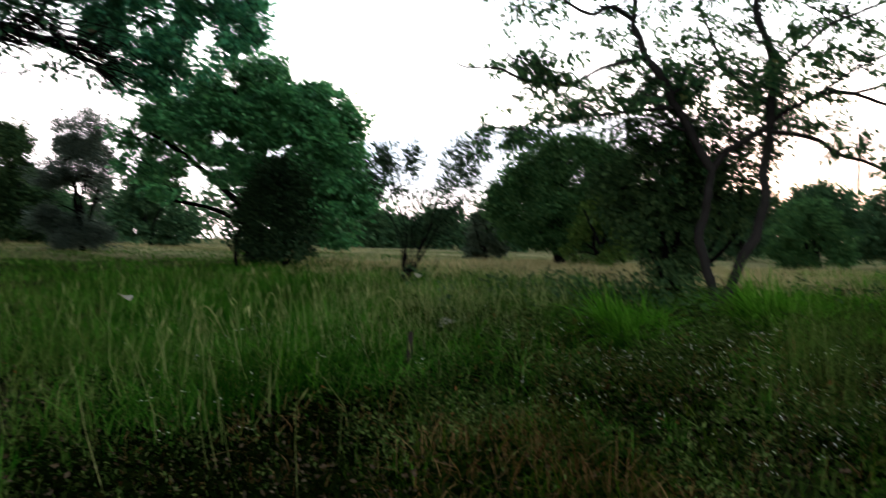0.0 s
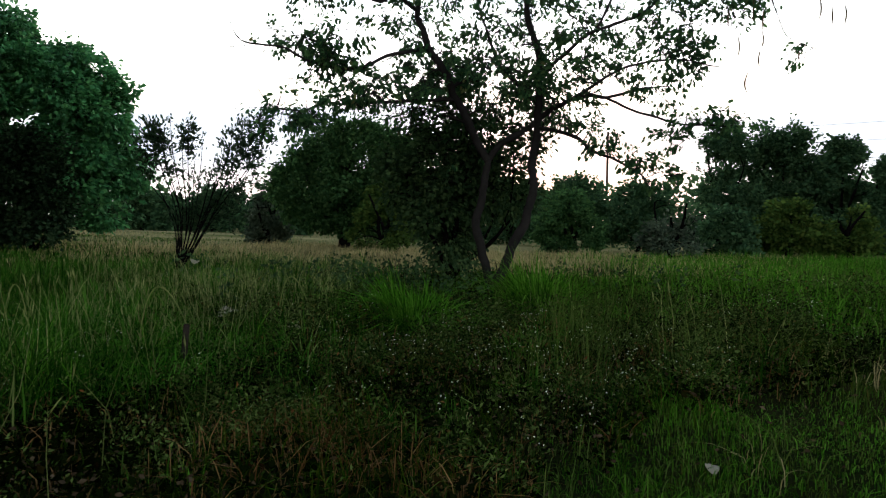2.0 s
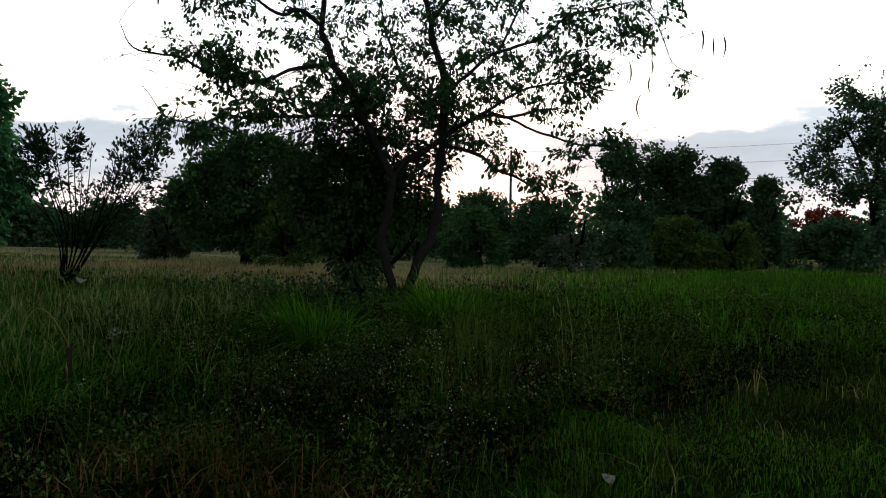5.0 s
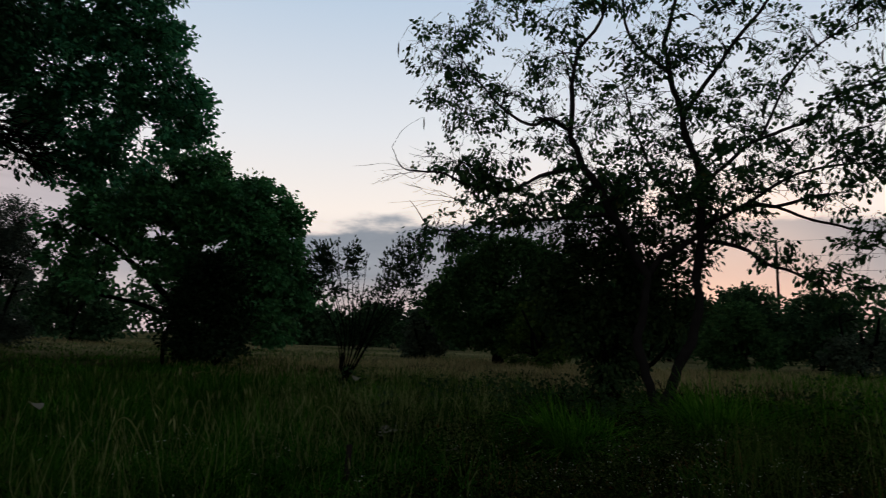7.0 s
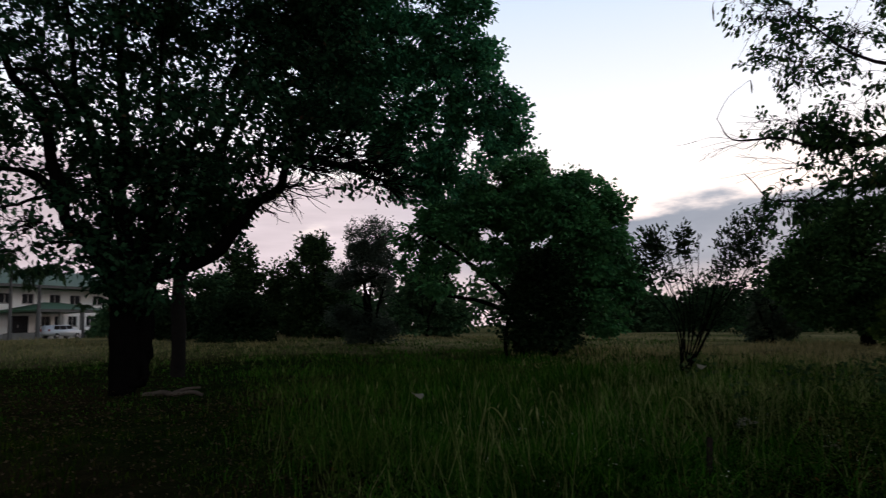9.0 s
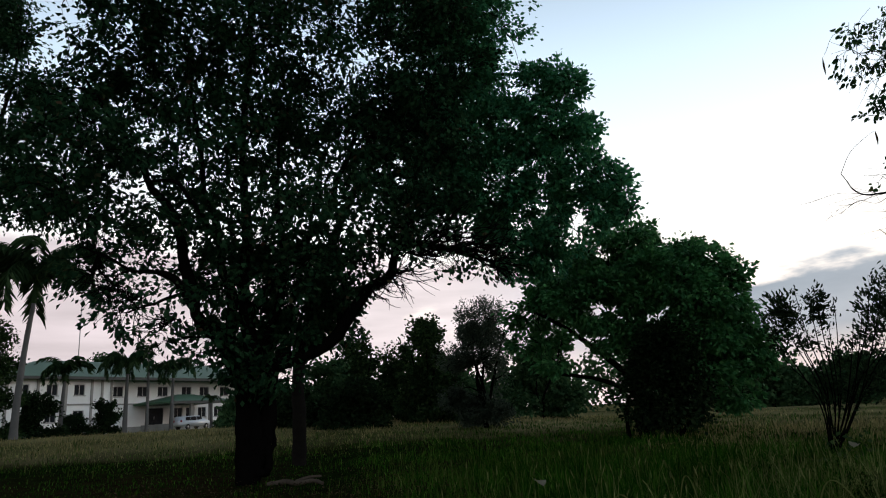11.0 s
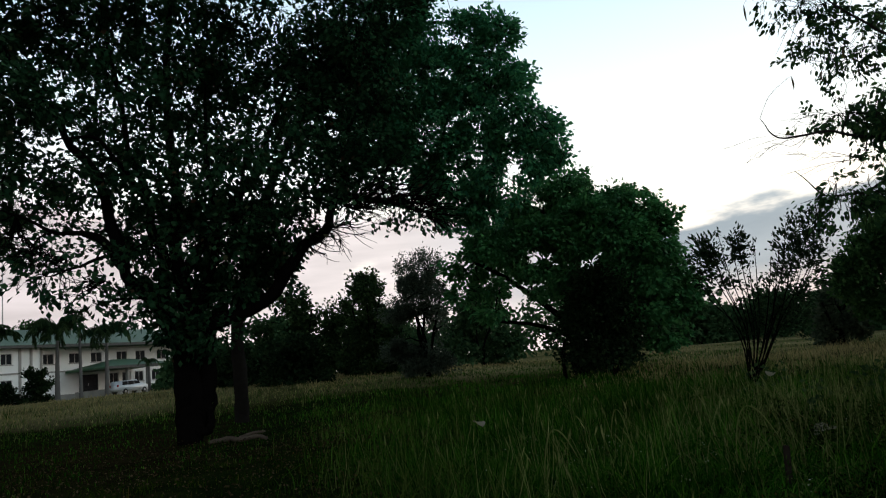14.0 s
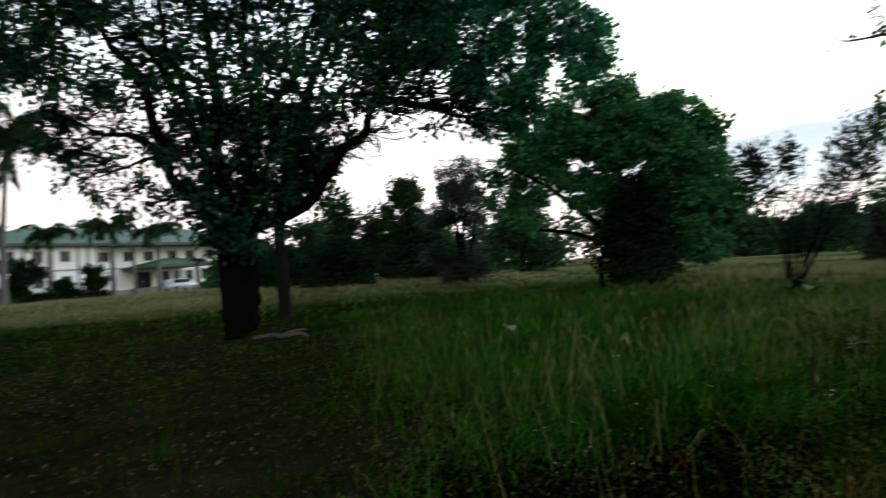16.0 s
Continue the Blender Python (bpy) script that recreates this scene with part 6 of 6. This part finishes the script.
def leafy_cover(name, label, category, places, size, mat, per=6, wide=0.4, up=0.5, low=0.02, high=0.2, jitter=0.6, seed=3):
    rng = np.random.default_rng(seed)
    at = np.repeat(places, per, 0)
    n = len(at)
    a = rng.uniform(0, 2 * math.pi, n)
    r = rng.uniform(0.0, 0.10, n)
    at = at + np.stack([r * np.cos(a), r * np.sin(a), rng.uniform(low, high, n)], -1)
    axis = np.stack([np.cos(a), np.sin(a), np.full(n, up)], -1)
    V, F = leaf_arrays(rng, at, size, axis, wide, 0.3, jitter)
    tagged(put(name, raw_mesh(name, V, [F], mat)), label, category, kind="stuff")


# bottom layer of near-black leaves that paints the shade beneath the weeds
leafy_cover("weed_shade_leaves", "near-black low leaves, coloured as the shade under weeds", "weeds",
            np.concatenate([off_lawn(scatter(g, 8000, -6, 54, 2.6, 9.0, 0.2, 0.8)), scatter(g, 2500, -6, 62, 9.0, 15.0, 0.2, 0.6), scatter(g, 4500, -30, -4, 2.6, 6.5, 0.2, 0.8)]), 0.06, WEED_SHADE, 5, 0.34, 0.5, 0.0, 0.12, 0.7, 12)
leafy_cover("weeds", "low tangled broad-leaved weeds, green and reddish", "weeds",
            np.concatenate([off_lawn(tufts(900, -4, 50, 3.8, 8.6, 7, 0.08, 0.6, 0.8)), off_lawn(scatter(g, 1300, -4, 50, 3.4, 8.6, 0.5, 0.8)), scatter(g, 3500, -6, 62, 8.5, 14.0, 0.3, 0.5), scatter(g, 1500, -40, -6, 3.4, 9.0, 0.4, 0.6)]), 0.034, WEED, 6, 0.22, 0.6, 0.06, 0.28, 0.7)
leafy_cover("tall_weeds", "shin-high leafy weed clumps", "weeds",
            np.concatenate([off_lawn(tufts(300, -2, 46, 3.8, 9.0, 9, 0.06, 0.3, 0.9)), tufts(140, 36, 60, 7.0, 14.0, 10, 0.12, 0.3, 0.6)]), 0.042, WEED, 8, 0.22, 0.8, 0.08, 0.42, 0.6, 13)
leafy_cover("saplings", "knee-high broad-leaved saplings among grass", "sapling",
            np.concatenate([scatter(g, 100, 8, 17, 10.4, 12.4, 0.3, 1.0), scatter(g, 22, 29, 35, 10.5, 13.0, 0.3, 1.0), scatter(g, 40, -4, 8, 10.0, 13.0, 0.4, 1.0)]), 0.085, LEAF_THICKET, 15, 0.36, 0.2, 0.06, 0.58, 0.6, 4)
leafy_cover("fallen_leaves", "brown fallen leaves strewn over short grass", "leaf litter",
            np.concatenate([scatter(g, 9500, -72, -27, 2.4, 15.0, 0.35, 0.5), off_lawn(tufts(260, 10, 50, 3.2, 7.0, 9, 0.10, 0.5, 0.9)), scatter(g, 700, -26, 60, 2.6, 8.0, 0.5, 0.9), scatter(g, 1800, -36, 4, 2.4, 4.8, 0.4, 0.9)]), 0.042, LITTER, 1, 0.30, 0.25, 0.03, 0.14, 0.4, 5)
leafy_cover("white_florets", "small white wild flowers over low weeds", "wild flowers",
            np.concatenate([scatter(g, 300, 4, 36, 4.4, 8.2, 0.4, 0.8), scatter(g, 170, 42, 60, 8.5, 14.0, 0.4, 0.5), scatter(g, 40, -24, -2, 4.0, 9.0)]), 0.013, PETAL, 4, 0.5, 0.8, 0.24, 0.30, 0.3, 6)


# ---------- small things ----------
def fallen_log():
    p = spot(-44.0, 14.6)
    root = thing("fallen_log", p, "pale weathered branch lying at a tree's foot", "log")
    soup = Soup()
    soup.tube(smooth_line([(-0.55, -0.12, 0.03), (-0.2, 0.05, 0.08), (0.15, -0.05, 0.06), (0.45, 0.12, 0.09), (0.75, 0.04, 0.05)], 5), np.linspace(0.058, 0.034, 21) * (1 + 0.15 * np.sin(np.arange(21) * 1.9)), 9)
    put("stem", soup.mesh("stem", DEADWOOD), root)
    soup = Soup()
    soup.tube(smooth_line([(0.1, 0, 0.08), (0.3, 0.14, 0.15), (0.5, 0.3, 0.16)], 4), np.linspace(0.045, 0.02, 9), 6)
    put("side_branch", soup.mesh("side_branch", DEADWOOD), root)


fallen_log()


def stake():
    p = spot(-2.55, 6.38)
    bm = block(bmesh.new(), -0.024, 0.024, -0.018, 0.018, -0.15, 0.46, 0.006)
    bmesh.ops.transform(bm, matrix=pose(0, 0, 0, 4, 3, 20), verts=bm.verts)
    ob = part("wooden_stake", bm, WOOD_DARK)
    ob.location = p
    tagged(ob, "short dark weathered stake standing in grass", "stake")


stake()


def curled_leaf(at, size, label, turn, mat):
    """A big dry leaf, cupped and bent."""
    n = 7
    u, v = np.meshgrid(np.linspace(0, 1, n), np.linspace(-1, 1, 5), indexing="ij")
    half = 0.42 * np.sin(np.pi * (0.04 + 0.93 * u)) ** 0.8
    X, Y = u, v * half
    Z = 0.35 * u * (1 - u) + 0.30 * v * v * half + 0.04 * np.sin(u * 9 + v * 3)
    V = np.stack([X - 0.5, Y, Z], -1).reshape(-1, 3) * size
    lo = V - np.array([0, 0, 0.002])
    i, j = np.meshgrid(np.arange(n - 1), np.arange(4), indexing="ij")
    F = np.stack([i * 5 + j, (i + 1) * 5 + j, (i + 1) * 5 + j + 1, i * 5 + j + 1], -1).reshape(-1, 4)
    ob = put("dry_leaf", raw_mesh("dry_leaf", np.concatenate([V, lo]), [F, F[:, ::-1] + n * 5], mat, True))
    ob.matrix_world = pose(*at, 12, -14, turn)
    tagged(ob, label, "dry leaf", "large dry leaves")


for az, d, lift, size, turn in ((0.6, 8.6, 0.12, 0.26, 20), (40.5, 4.05, 0.05, 0.10, 70), (-25.0, 8.0, 0.62, 0.17, 140), (6.0, 7.0, 0.16, 0.14, 200), (-2.1, 12.6, 0.40, 0.19, 80)):
    p = spot(az, d)
    curled_leaf((p[0], p[1], p[2] + lift), size, "large pale dry leaf caught in grass", turn, PALE_LEAF)
